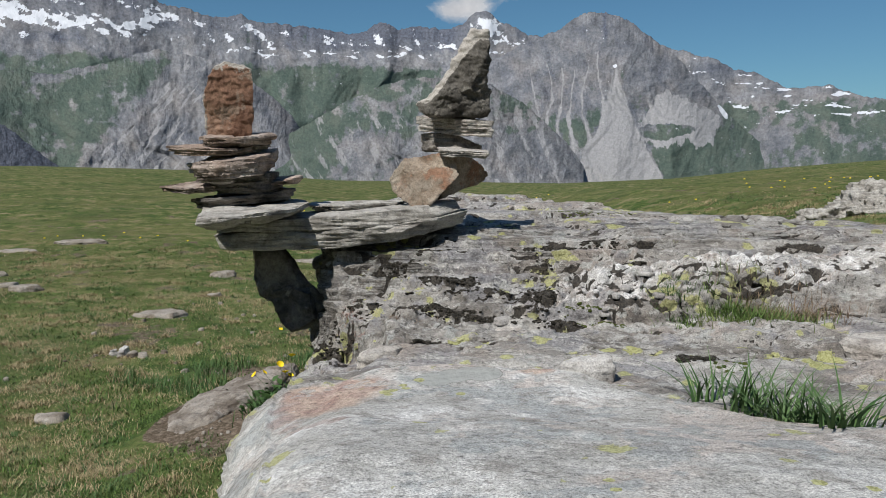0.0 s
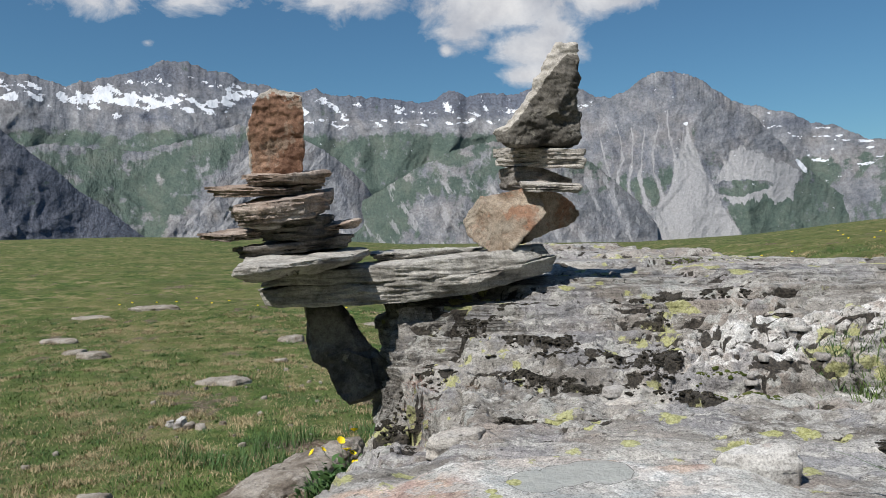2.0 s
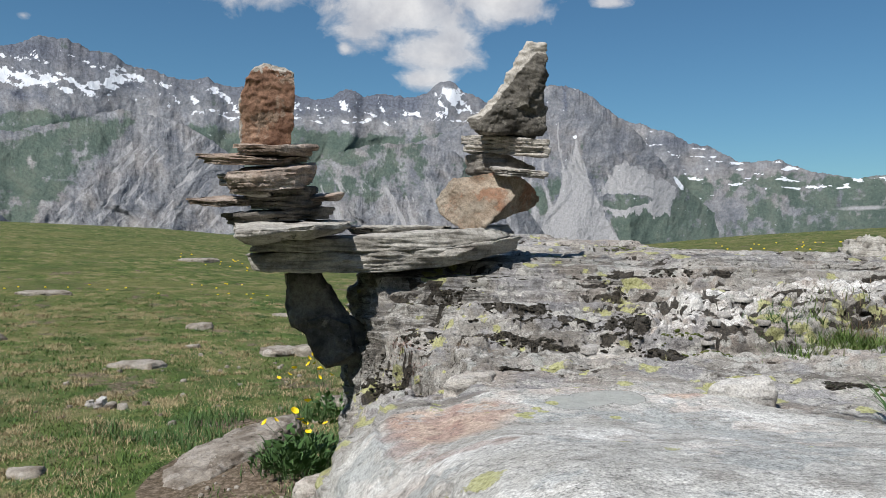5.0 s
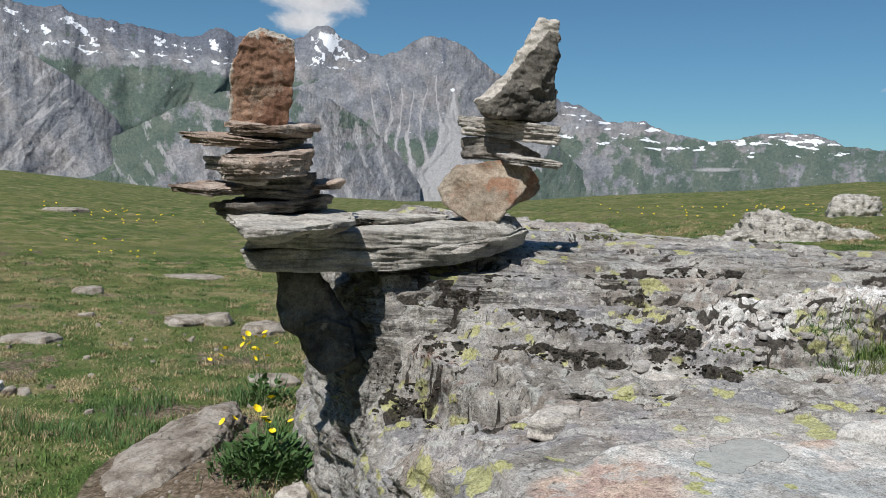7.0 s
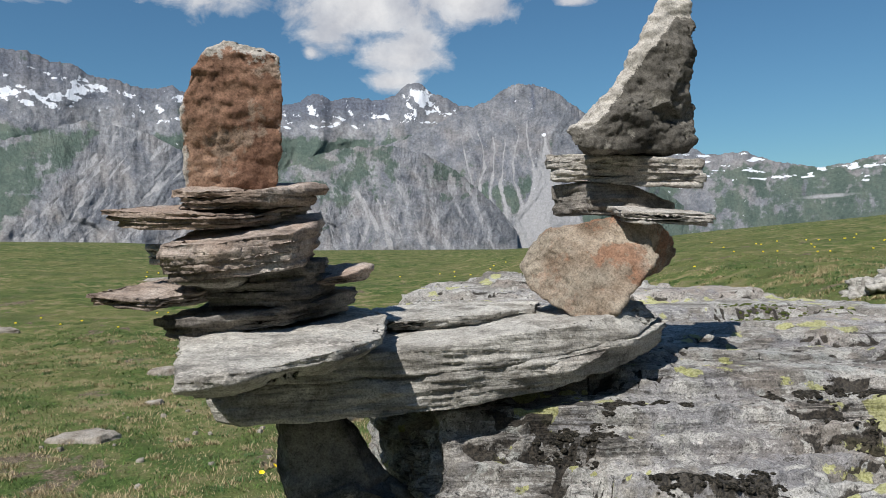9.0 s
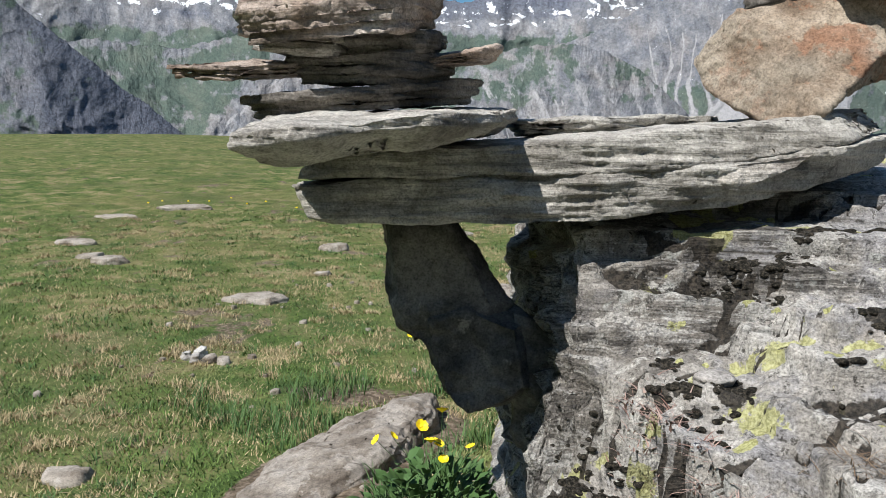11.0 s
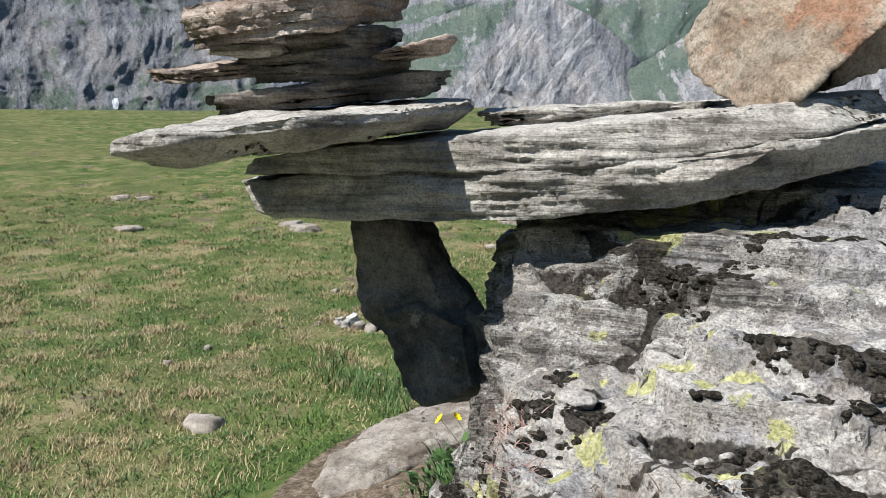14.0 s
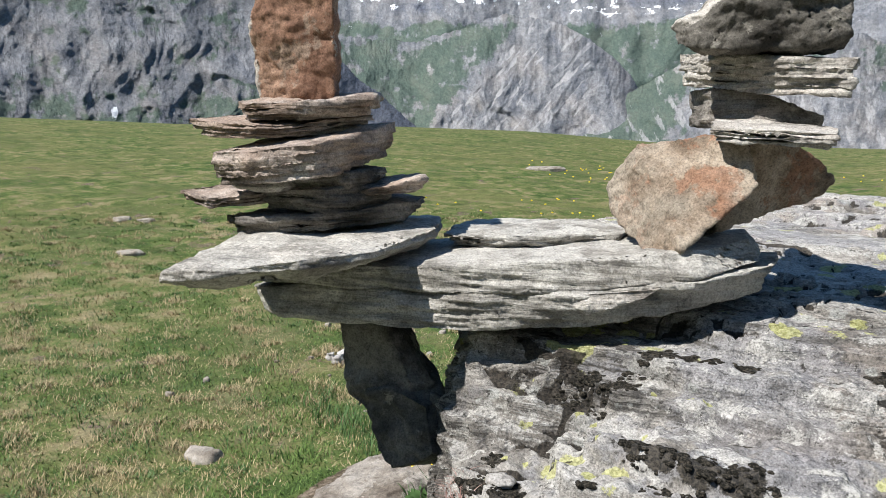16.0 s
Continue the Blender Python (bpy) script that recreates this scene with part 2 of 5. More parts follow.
    specks = k.math("SUBTRACT", k.noise(42, 7, 0.74), k.math("MULTIPLY", front, 0.05))
    c = k.mix(k.ramp(specks, [(0.595, 0.0), (0.62, 0.85)]), c, (0.05, 0.046, 0.04))
    grain = k.noise(240, 4, 0.7)
    c = k.mix(1.0, c, k.ramp(grain, [(0.36, 0.5), (0.46, 0.9), (0.54, 1.07), (0.64, 1.38)]), "MULTIPLY")
    c = k.mix(1.0, c, k.ramp(near, [(0.36, 0.56), (0.44, 0.94), (0.55, 1.05), (0.64, 1.22)]), "MULTIPLY")
    grey = k.math("ADD", k.attr("greyspot"), ragged(26, 0.5, 5))
    c = k.mix(k.ramp(grey, [(0.47, 0.0), (0.49, 0.85)]), c, (0.35, 0.36, 0.34))
    c = k.mix(k.ramp(grey, [(0.44, 0.0), (0.46, 0.75), (0.475, 0.75), (0.49, 0.0)]), c, (0.06, 0.055, 0.05))
    # yellow-green map lichen: sharp lobed patches
    lich = k.math("ADD", k.attr("lichen"), ragged(38, 1.5, 5))
    d = k.math("ADD", k.cells(10.0, (1.0, 1.0, 1.2)), k.math("ADD", ragged(70, 0.55, 5), ragged(3.1, -2.6, 3)))
    d = k.math("ADD", d, k.math("MULTIPLY", front, 0.14))
    yellow = k.ramp(k.noise(150, 4, 0.7), [(0.4, (0.24, 0.24, 0.085)), (0.5, (0.39, 0.392, 0.16)), (0.6, (0.5, 0.5, 0.26))])
    c = k.mix(k.math("MAXIMUM", k.ramp(lich, [(0.36, 0.0), (0.4, 0.92)]), k.ramp(d, [(0.09, 0.8), (0.12, 0.0)])), c, yellow)
    # clefts and pockets painted dark: undercut shade together with dirt and moss
    joint = k.math("ADD", k.attr("joint"), ragged(24, 1.4))
    c = k.mix(k.ramp(joint, [(0.42, 0.0), (0.56, 0.95)]), c, k.ramp(k.noise(120, 3), [(0.4, (0.014, 0.013, 0.011)), (0.6, (0.06, 0.05, 0.04))]))
    moss = k.math("ADD", k.attr("moss"), ragged(26, 1.5, 7, 0.72, (1, 1.6, 1)))
    c = k.mix(k.ramp(moss, [(0.28, 0.0), (0.36, 0.95)]), c, k.ramp(k.noise(160, 4, 0.7), [(0.42, (0.013, 0.0125, 0.011)), (0.6, (0.07, 0.06, 0.048))]))
    return k.done(c, [(k.math("MULTIPLY", leaf, seam), 1.0, 0.018), (k.noise(21, 7, 0.66, (1, 1.3, 1.6)), 0.5, 0.02), (near, 0.6, 0.007), (grain, 0.5, 0.002)])


def mountain_material():
    """Rock, turf, scree and snow, with blue haze in the base colours; the texture follows bearing and height, in
    degrees.
    """
    k = Mat("hazed_mountain_rock", 0.95, 0.1)
    lay = k.n.new("ShaderNodeCombineXYZ")
    k.l.new(k.attr("bearing"), lay.inputs[0])
    k.l.new(k.attr("height"), lay.inputs[1])
    k.co = lay.outputs[0]
    # rock colours shifted blue to stand for haze over the distance
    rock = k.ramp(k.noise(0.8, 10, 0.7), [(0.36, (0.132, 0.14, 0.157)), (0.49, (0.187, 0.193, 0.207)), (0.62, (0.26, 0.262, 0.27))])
    rock = k.mix(k.ramp(k.noise(0.35, 6, 0.6), [(0.48, 0.0), (0.62, 0.5)]), rock, (0.26, 0.238, 0.222))
    gully = k.noise(1.0, 6, 0.62, (1.3, 0.9, 1))
    fine = k.noise(5.5, 5, 0.75)
    rock = k.mix(1.0, rock, k.ramp(gully, [(0.36, 0.72), (0.46, 0.95), (0.54, 1.03), (0.64, 1.2)]), "MULTIPLY")
    rock = k.mix(1.0, rock, k.ramp(fine, [(0.34, 0.7), (0.5, 1.0), (0.66, 1.28)]), "MULTIPLY")
    # low tone paints rock dark blue-grey, in place of shading on its faces
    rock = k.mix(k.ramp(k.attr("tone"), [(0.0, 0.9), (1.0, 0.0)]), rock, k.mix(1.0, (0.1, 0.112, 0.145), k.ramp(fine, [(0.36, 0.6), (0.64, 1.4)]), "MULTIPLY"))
    # turf greens carry the same painted blue haze
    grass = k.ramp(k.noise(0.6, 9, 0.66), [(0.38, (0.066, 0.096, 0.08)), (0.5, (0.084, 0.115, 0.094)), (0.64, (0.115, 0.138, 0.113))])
    grass = k.mix(1.0, grass, k.ramp(fine, [(0.36, 0.8), (0.64, 1.2)]), "MULTIPLY")
    speck = k.math("SUBTRACT", k.noise(1.5, 9, 0.72), 0.5)
    streak = k.math("SUBTRACT", k.noise(1.0, 4, 0.55, (1.8, 1.0, 1)), 0.5)
    g = k.math("ADD", k.attr("grass"), k.math("MULTIPLY", k.math("ADD", speck, streak), 1.3))
    c = k.mix(k.ramp(g, [(0.36, 0.0), (0.6, 0.94)]), rock, grass)
    s = k.math("ADD", k.attr("scree"), k.math("MULTIPLY", k.math("ADD", speck, streak), 0.5))
    c = k.mix(k.ramp(s, [(0.35, 0.0), (0.65, 0.92)]), c, k.mix(1.0, (0.33, 0.328, 0.332), k.ramp(fine, [(0.36, 0.86), (0.64, 1.14)]), "MULTIPLY"))
    w = k.math("ADD", k.attr("snow"), k.math("ADD", k.math("MULTIPLY", k.math("SUBTRACT", k.noise(2.6, 8, 0.74), 0.5), 2.6), k.math("MULTIPLY", streak, 1.2)))
    c = k.mix(k.ramp(w, [(0.46, 0.0), (0.56, 1.0)]), c, (0.68, 0.7, 0.74))
    return k.done(c, [(gully, 0.4, 55.0), (k.noise(2.4, 7, 0.72), 0.5, 18.0)])


def ground_material():
    k = Mat("alpine_turf", 1.0, 0.1)
    c = k.ramp(k.noise(2.0, 8, 0.68), [(0.36, (0.04, 0.066, 0.02)), (0.46, (0.068, 0.105, 0.03)), (0.52, (0.115, 0.135, 0.048)), (0.57, (0.18, 0.165, 0.08)), (0.66, (0.26, 0.22, 0.13))])
    c = k.mix(k.ramp(k.noise(0.21, 8, 0.72), [(0.42, 0.0), (0.62, 0.6)]), c, (0.15, 0.14, 0.06))
    c = k.mix(k.ramp(k.noise(0.5, 8, 0.7), [(0.52, 0.0), (0.6, 0.6)]), c, (0.06, 0.085, 0.03))
    soil = k.math("ADD", k.attr("soil"), k.math("MULTIPLY", k.math("SUBTRACT", k.noise(5, 6, 0.7), 0.5), 1.5))
    dirt = k.ramp(k.noise(30, 6, 0.75), [(0.4, (0.07, 0.05, 0.038)), (0.5, (0.135, 0.1, 0.078)), (0.6, (0.24, 0.19, 0.155))])
    c = k.mix(k.ramp(soil, [(0.45, 0.0), (0.6, 0.9)]), c, dirt)
    c = k.mix(1.0, c, k.ramp(k.noise(35, 5, 0.8), [(0.3, 0.5), (0.65, 1.3)]), "MULTIPLY")
    return k.done(c, [(k.noise(28, 5, 0.75), 0.5, 0.015)])


def blade_material(name, low, high, dry):
    k = Mat(name, 0.6, 0.2)
    c = k.mix(k.island(), low, high)
    c = k.mix(k.ramp(k.noise(1.3, 8, 0.7), [(0.53, 0.0), (0.6, 0.7)]), c, dry)
    k.b.inputs["Subsurface Weight"].default_value = 0.0
    return k.done(c)


OUTCROP = outcrop_material()
MOUNTAIN = mountain_material()
TURF = ground_material()
GRASS = blade_material("green_blades", (0.036, 0.07, 0.016), (0.15, 0.235, 0.06), (0.24, 0.24, 0.105))
STRAW = blade_material("dry_blades", (0.22, 0.168, 0.092), (0.5, 0.41, 0.25), (0.41, 0.33, 0.19))
LUSH = blade_material("lush_leaves", (0.042, 0.095, 0.03), (0.11, 0.19, 0.065), (0.11, 0.18, 0.07))
k = Mat("black_moss", 1.0, 0.1)
MOSS = k.done(k.ramp(k.noise(170, 4, 0.7), [(0.38, (0.012, 0.012, 0.0105)), (0.5, (0.034, 0.032, 0.026)), (0.62, (0.105, 0.09, 0.072))]), [(k.noise(330, 4, 0.75), 1.0, 0.008)])
k = Mat("green_moss", 1.0, 0.1)
GREEN_MOSS = k.done(k.ramp(k.noise(40, 5, 0.7), [(0.3, (0.03, 0.045, 0.012)), (0.55, (0.09, 0.11, 0.03)), (0.8, (0.17, 0.16, 0.06))]), [(k.noise(120, 4, 0.7), 1.0, 0.01)])
k = Mat("yellow_petals", 0.5, 0.3)
PETAL = k.done(k.mix(k.noise(60), (0.86, 0.63, 0.01), (0.95, 0.76, 0.03)))
k = Mat("dry_twigs", 0.9, 0.1)
ROOT = k.done(k.mix(k.island(), (0.2, 0.12, 0.1), (0.44, 0.33, 0.29)))
k = Mat("dry_stalks", 0.9, 0.1)
TWIG = k.done(k.mix(k.island(), (0.14, 0.09, 0.06), (0.3, 0.23, 0.16)))


def cloud_material():
    k = Mat("cloud", 1.0, 0.0)
    out = k.n["Material Output"]
    dens = k.math("ADD", k.attr("puff"), k.math("MULTIPLY", k.math("SUBTRACT", k.noise(0.0032, 9, 0.6, (1, 1, 1.6), 0.3), 0.5), 1.9))
    e = k.n.new("ShaderNodeEmission")
    e.inputs["Strength"].default_value = 1.0
    k.l.new(k.mix(k.ramp(k.noise(0.0035, 5, 0.6), [(0.35, 0.0), (0.65, 1.0)]), (0.52, 0.53, 0.57), (0.76, 0.76, 0.77)), e.inputs["Color"])
    t, m = k.n.new("ShaderNodeBsdfTransparent"), k.n.new("ShaderNodeMixShader")
    k.l.new(k.ramp(dens, [(0.2, 0.0), (0.42, 0.4), (0.62, 0.85), (1.0, 0.98)]), m.inputs[0])
    k.l.new(t.outputs[0], m.inputs[1])
    k.l.new(e.outputs[0], m.inputs[2])
    k.l.new(m.outputs[0], out.inputs["Surface"])
    return k.m


CLOUD = cloud_material()

# ---- ground: one sheet, from the meadow down into the valley and on to the horizon ----
RIM = [(-180, 0.8), (-57, 0.8), (-43, 0.45), (-30, 0.5), (-20, 0.25), (-10, -0.5), (7, -0.72), (15, -0.35), (22, 0.4), (31, 1.05), (38, 1.85), (60, 2.5), (180, 0.8)]
RIM_AT = 75.0


def ground_height(x, y):
    x, y = np.asarray(x, float), np.asarray(y, float)
    r, az = np.hypot(x, y), np.degrees(np.arctan2(x, y))
    near = -0.80 + 1.12 * smooth(0.6, 5.6, x) + 0.14 * np.exp(-(((x + 1.0) / 1.2) ** 2 + ((y - 4.4) / 1.3) ** 2)) + 0.22 * smooth(3.6, 1.2, y) + 0.05 * np.exp(-(((x + 1.1) / 0.3) ** 2 + ((y - 4.35) / 0.5) ** 2))
    near = near + 0.05 * fbm(x * 0.45, y * 0.45, 0.3, 3) + 0.015 * fbm(x * 2.5, y * 2.5, 1.7, 3) * smooth(13, 6, r)
    rim = 0.84 + RIM_AT * np.tan(np.radians(along(RIM, az)))
    w = smooth(0, 1, np.clip((r - 5) / (RIM_AT - 5), 0, 1)) * 0.65 + 0.35 * np.clip((r - 5) / (RIM_AT - 5), 0, 1)
    tuft = 0.10 * smooth(8, 16, r) * smooth(74, 60, r) * np.abs(fbm(x * 1.9, y * 1.9, 4.7, 3, 0.65))
    z = near * (1 - w) + rim * w + tuft + 0.25 * w * (1 - w) * fbm(x * 0.07, y * 0.07, 0.9, 3)
    return z - np.clip(r - RIM_AT, 0, 330) * 0.42 - 0.0008 * np.clip(r - RIM_AT, 0, 40) ** 2


def build_ground():
    rad = np.concatenate([np.geomspace(0.004, 1.5, 20)[:-1], np.linspace(1.5, 13, 170)[:-1], np.geomspace(13, RIM_AT, 340)[:-1], np.geomspace(RIM_AT, 4700, 40)])
    azi = np.radians(np.concatenate([np.arange(-66, 52, 0.32), np.arange(52, 294, 5.5)]))
    R, A = np.meshgrid(rad, azi, indexing="ij")
    X, Y = R * np.sin(A), R * np.cos(A)
    Z = ground_height(X, Y)
    soil = 1.2 * np.exp(-(((X + 1.2) / 0.36) ** 2 + ((Y - 4.3) / 0.4) ** 2)) + 0.8 * np.exp(-(((X + 1.7) / 0.6) ** 2 + ((Y - 6.0) / 0.25) ** 2)) + 0.55 * smooth(0.26, 0.42, fbm(X * 1.1, Y * 1.1, 15.0, 5, 0.62)) * smooth(60, 20, R) + 1.1 * smooth(1.3, 1.08, np.hypot((X + 1.45 - 0.28 * (Y - 4.9)) / 0.3, (Y - 5.05) / 0.68))
    ob = part("ground", sheet("ground", np.stack([X, Y, Z], -1), {"soil": soil}, close=True), TURF)
    tagged(ob, "alpine meadow turf, green with straw patches and bare soil", "meadow", kind="structure")


build_ground()

# ---- mountains ----
def mountain(name, ridge, radius, foot, base_el, masks, label, rough=1.0, cols=420, rows=110, seed=0.0, lump=1.0, power=1.0, crags=1.0):
    """A range from its skyline (bearing, elevation in degrees) down to its foot."""
    az = np.linspace(ridge[0][0], ridge[-1][0], cols)
    v = np.concatenate([np.linspace(0, 1, rows), [1.03, 1.12]])
    V, A = np.meshgrid(v, az, indexing="ij")
    top = along(ridge, az)
    top = np.convolve(np.pad(top, 2, mode="edge"), np.ones(5) / 5, "valid")
    jag = 0.26 * rough * fbm(az * 0.9 + seed, 0.3 + seed, 0.7, 6, 0.74)
    f = np.clip(V, 0, 1)
    el = base_el + (top[None, :] - base_el) * f ** power + jag[None, :] * smooth(0.86, 1.0, f)
    E0 = el.copy()
    T0 = top[None, :] + 0 * A
    attrs = {key: fn(A, E0, f, T0) for key, fn in masks.items()}
    for key in ("snow", "grass", "scree", "tone"):
        attrs.setdefault(key, np.full(A.shape, 1.0 if key == "tone" else -2.0))
    warp = 0.5 * fbm(A * 0.12, E0 * 0.18, seed, 3)
    mottle = fbm(A * 0.5 + seed + warp, E0 * 0.7 + warp, seed + 3, 4, 0.6)
    green = attrs["grass"] + 0.65 * mottle
    bare = (1 - 0.75 * smooth(0.35, 0.65, green)) * (1 - 0.85 * smooth(0.35, 0.65, attrs["scree"]))
    rr = foot + (radius - foot) * V
    fade = np.sin(np.pi * np.clip(f, 0.0, 0.985)) ** 0.55
    gully = ridged(A * 0.17 + seed + warp, E0 * 0.14 + warp, seed, 4)
    bulk = fbm(A * 0.16 + seed, f * 1.1, seed + 4, 3)
    fine = ridged(A * 0.55 + seed + 2 * warp, E0 * 0.45, seed + 2, 3)
    crag = ridged(A * 1.3 + seed + 3 * warp + 0.4 * E0, E0 * 1.1 - 0.3 * A, seed + 7, 2) - 0.3
    rr = rr - fade * radius * lump * (0.055 * bulk + 0.05 * (gully - 0.45) + 0.008 * (fine - 0.4) * bare + 0.0045 * crags * crag * bare)
    el = el + fade * (0.35 * lump * bulk + 0.08 * (fine - 0.4) * bare)
    el = np.where(V > 1.0, top[None, :] + jag[None, :] - (V - 1) * 22, el)
    a, e = np.radians(A), np.radians(el)
    P = np.stack([rr * np.sin(a), rr * np.cos(a), 0.8 + rr * np.tan(e)], -1)
    P[..., 2] -= np.where(V > 1.0, 60 * (V - 1), 0)
    rake = fbm(A * 1.3 + seed + 3 * warp + 0.5 * E0, E0 * 0.45 + 2 * warp, seed + 6, 3, 0.5)
    attrs["grass"] = green
    attrs["bearing"], attrs["height"] = A + seed, el
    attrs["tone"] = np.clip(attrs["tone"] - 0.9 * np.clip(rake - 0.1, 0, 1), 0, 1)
    attrs["scree"] = attrs["scree"] + 0.55 * np.clip(-rake - 0.08, 0, 1) * (1 - smooth(0.4, 0.7, green))
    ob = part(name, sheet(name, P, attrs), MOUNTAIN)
    return tagged(ob, label, "mountain", kind="structure")


def spot(A, E, a, e, ra, re, peak=1.0):
    return peak * np.exp(-(((A - a) / ra) ** 2 + ((E - e) / re) ** 2))


FAR = [(-62, 11.5), (-50, 11.0), (-44, 10.6), (-39.3, 11.1), (-38, 11.4), (-35.7, 11.3), (-33.7, 10.8), (-32.6, 11.1), (-29.6, 11.9), (-27.7, 12.8), (-27, 13.0), (-25, 12.6), (-23, 12.2),
       (-21.8, 11.6), (-20, 11.2), (-18.7, 10.8), (-16.5, 11.2), (-15.3, 10.7), (-12, 10.6), (-8, 10.1), (-7.2, 10.8), (-6.2, 10.8), (-5.3, 10.4), (-4, 10.8), (-1.3, 10.6), (-0.5, 10.8),
       (0.2, 11.5), (1.2, 11.8), (2.2, 11.0), (3.2, 10.8), (4.1, 10.1), (8, 9.4), (13.8, 9.1)]
SNOW_TOP = [(-62, 11.0), (-40, 10.9), (-32, 10.7), (-27.5, 10.15), (-24, 9.9), (-22.9, 10.9), (-22, 11.5), (-20, 11.1), (-18.5, 9.6)]
SNOW_LOW = [(-62, 9.5), (-40, 9.5), (-32, 9.6), (-27, 9.55), (-23.4, 9.4), (-22, 10.6), (-20, 10.6), (-18.5, 9.5)]


def far_snow(A, E, f, T):
    spikes = np.clip(ridged(A * 0.8, 0.3 * E, 1.5, 4) - 0.35, 0, 1)
    jag = 0.35 * fbm(A * 1.1, E * 1.4, 3.1, 5, 0.65)
    field = 0.95 * smooth(-0.35, 0.3, along(SNOW_TOP, A) + 1.3 * spikes - E + jag) * smooth(-0.4, 0.3, E - along(SNOW_LOW, A) + 1.2 * jag) * smooth(-18.3, -19.5, A) * smooth(-0.14, 0.02, 0.12 + fbm(A * 0.9 + E, E * 1.4, 9.1, 5, 0.62) - 0.25 * smooth(-24, -20, A) - 0.2 * smooth(-31, -34, A))
    couloir = fbm(A * 1.3 + 0.8 * E + jag, E * 0.55 - 0.2 * A, 6.2, 5, 0.6) * smooth(8.9, 9.4, E) * smooth(0.05, 0.6, T - E)
    shelf = fbm(A * 0.7, E * 2.6 + 0.25 * A + jag, 2.8, 5, 0.6) * smooth(8.1, 8.5, E) * smooth(9.9, 9.3, E)
    west = fbm(A * 0.9, E * 1.8, 7.7, 5, 0.62) * smooth(8.2, 9.0, E)
    peak = spot(A, E, 1.4, 11.0, 1.5, 0.7, 1.3) + spot(A, E, 1.6, 9.6, 2.2, 0.5, 0.45)
    bits = np.maximum(couloir, shelf) * smooth(-21, -18, A) + west * smooth(-18, -21, A) * 0.65
    return np.maximum(field, 0.72 * smooth(0.12, 0.42, bits + 0.25 * peak)) * smooth(0.15, 0.6, T - E + 0.6 * peak + 0.3 * jag) + 0.25 * peak * smooth(0.0, 0.3, jag + 0.2)


mountain("mountain_range", FAR, 4300, 3000, -4, {
    "snow": far_snow,
    "grass": lambda A, E, f, T: -0.05 + 0.8 * smooth(8.5, 7.2, E) - spot(A, E, -30, 8.6, 8, 0.5, 0.4),
    "scree": lambda A, E, f, T: 0.42 * smooth(9.6, 9.0, E) * smooth(7.2, 8.2, E) - 0.1,
    # lower tone on the upper ridge paints its bluish shading
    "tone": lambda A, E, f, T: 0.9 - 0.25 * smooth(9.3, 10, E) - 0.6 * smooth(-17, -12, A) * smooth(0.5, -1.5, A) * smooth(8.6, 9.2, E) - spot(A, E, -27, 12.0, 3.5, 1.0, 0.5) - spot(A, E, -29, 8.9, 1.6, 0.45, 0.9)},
    "snow-streaked rocky mountain range behind green slopes", 1.0, 640, 150, 1.3, 1.0, 1.0)

RIGHT = [(9, 7.5), (13.8, 9.1), (16.5, 8.2), (17.3, 8.1), (18.8, 7.1), (20.3, 6.9), (21.7, 6.05), (23.1, 5.7), (23.8, 5.85), (24.8, 5.95), (25.5, 5.5), (26.8, 5.1), (28.8, 4.65), (30.7, 4.6),
         (32.2, 5.0), (35, 5.2), (36.4, 5.0), (38.2, 4.25), (40.4, 4.05), (46, 4.4), (56, 5)]
def hill_snow(A, E, f, T):
    flat = fbm(A * 0.8 + 0.3, E * 3.6 + 0.2 * A, 4.4, 4, 0.55)
    most = 0.34 - spot(A, E, 36, 4.6, 4.5, 0.5, 0.42) - spot(A, E, 29, 4.0, 6, 0.5, 0.10) - spot(A, E, 21, 5.6, 3.5, 0.9, 0.06)
    return 0.95 * smooth(-0.06, 0.12, flat - most) * smooth(3.1, 3.5, E) * smooth(0.0, 0.12, T - E)


mountain("hill_range", RIGHT, 4000, 2300, -3, {
    "snow": hill_snow,
    "grass": lambda A, E, f, T: 0.66 - 0.85 * smooth(4.3, 5.6, E) - spot(A, E, 21.6, 2.4, 1.7, 1.1, 0.85) - 0.6 * smooth(33, 36, A) * smooth(4.2, 4.7, E),
    "scree": lambda A, E, f, T: -0.2 + spot(A, E, 30, 2.6, 3.0, 0.25, 0.9) + spot(A, E, 21.4, 2.6, 1.2, 0.9, 0.35),
    "tone": lambda A, E, f, T: 1 - 0.7 * spot(A, E, 18.5, 7.3, 3.0, 0.5)},
    "green alpine hills with patches of old snow", 0.7, 520, 130, 5.1, 0.8, 0.9)

PYRAMID = [(-4, 6.5), (0, 7.6), (2.4, 8.7), (4, 9.4), (5.4, 10.0), (6.4, 10.3), (7.4, 10.9), (8.3, 11.5), (9.9, 11.5), (10.2, 11.3), (11.7, 10.7), (13.2, 9.5), (14.7, 8.45), (16.1, 6.85), (18.2, 4.5), (19.3, 3.3), (22, 1.0)]


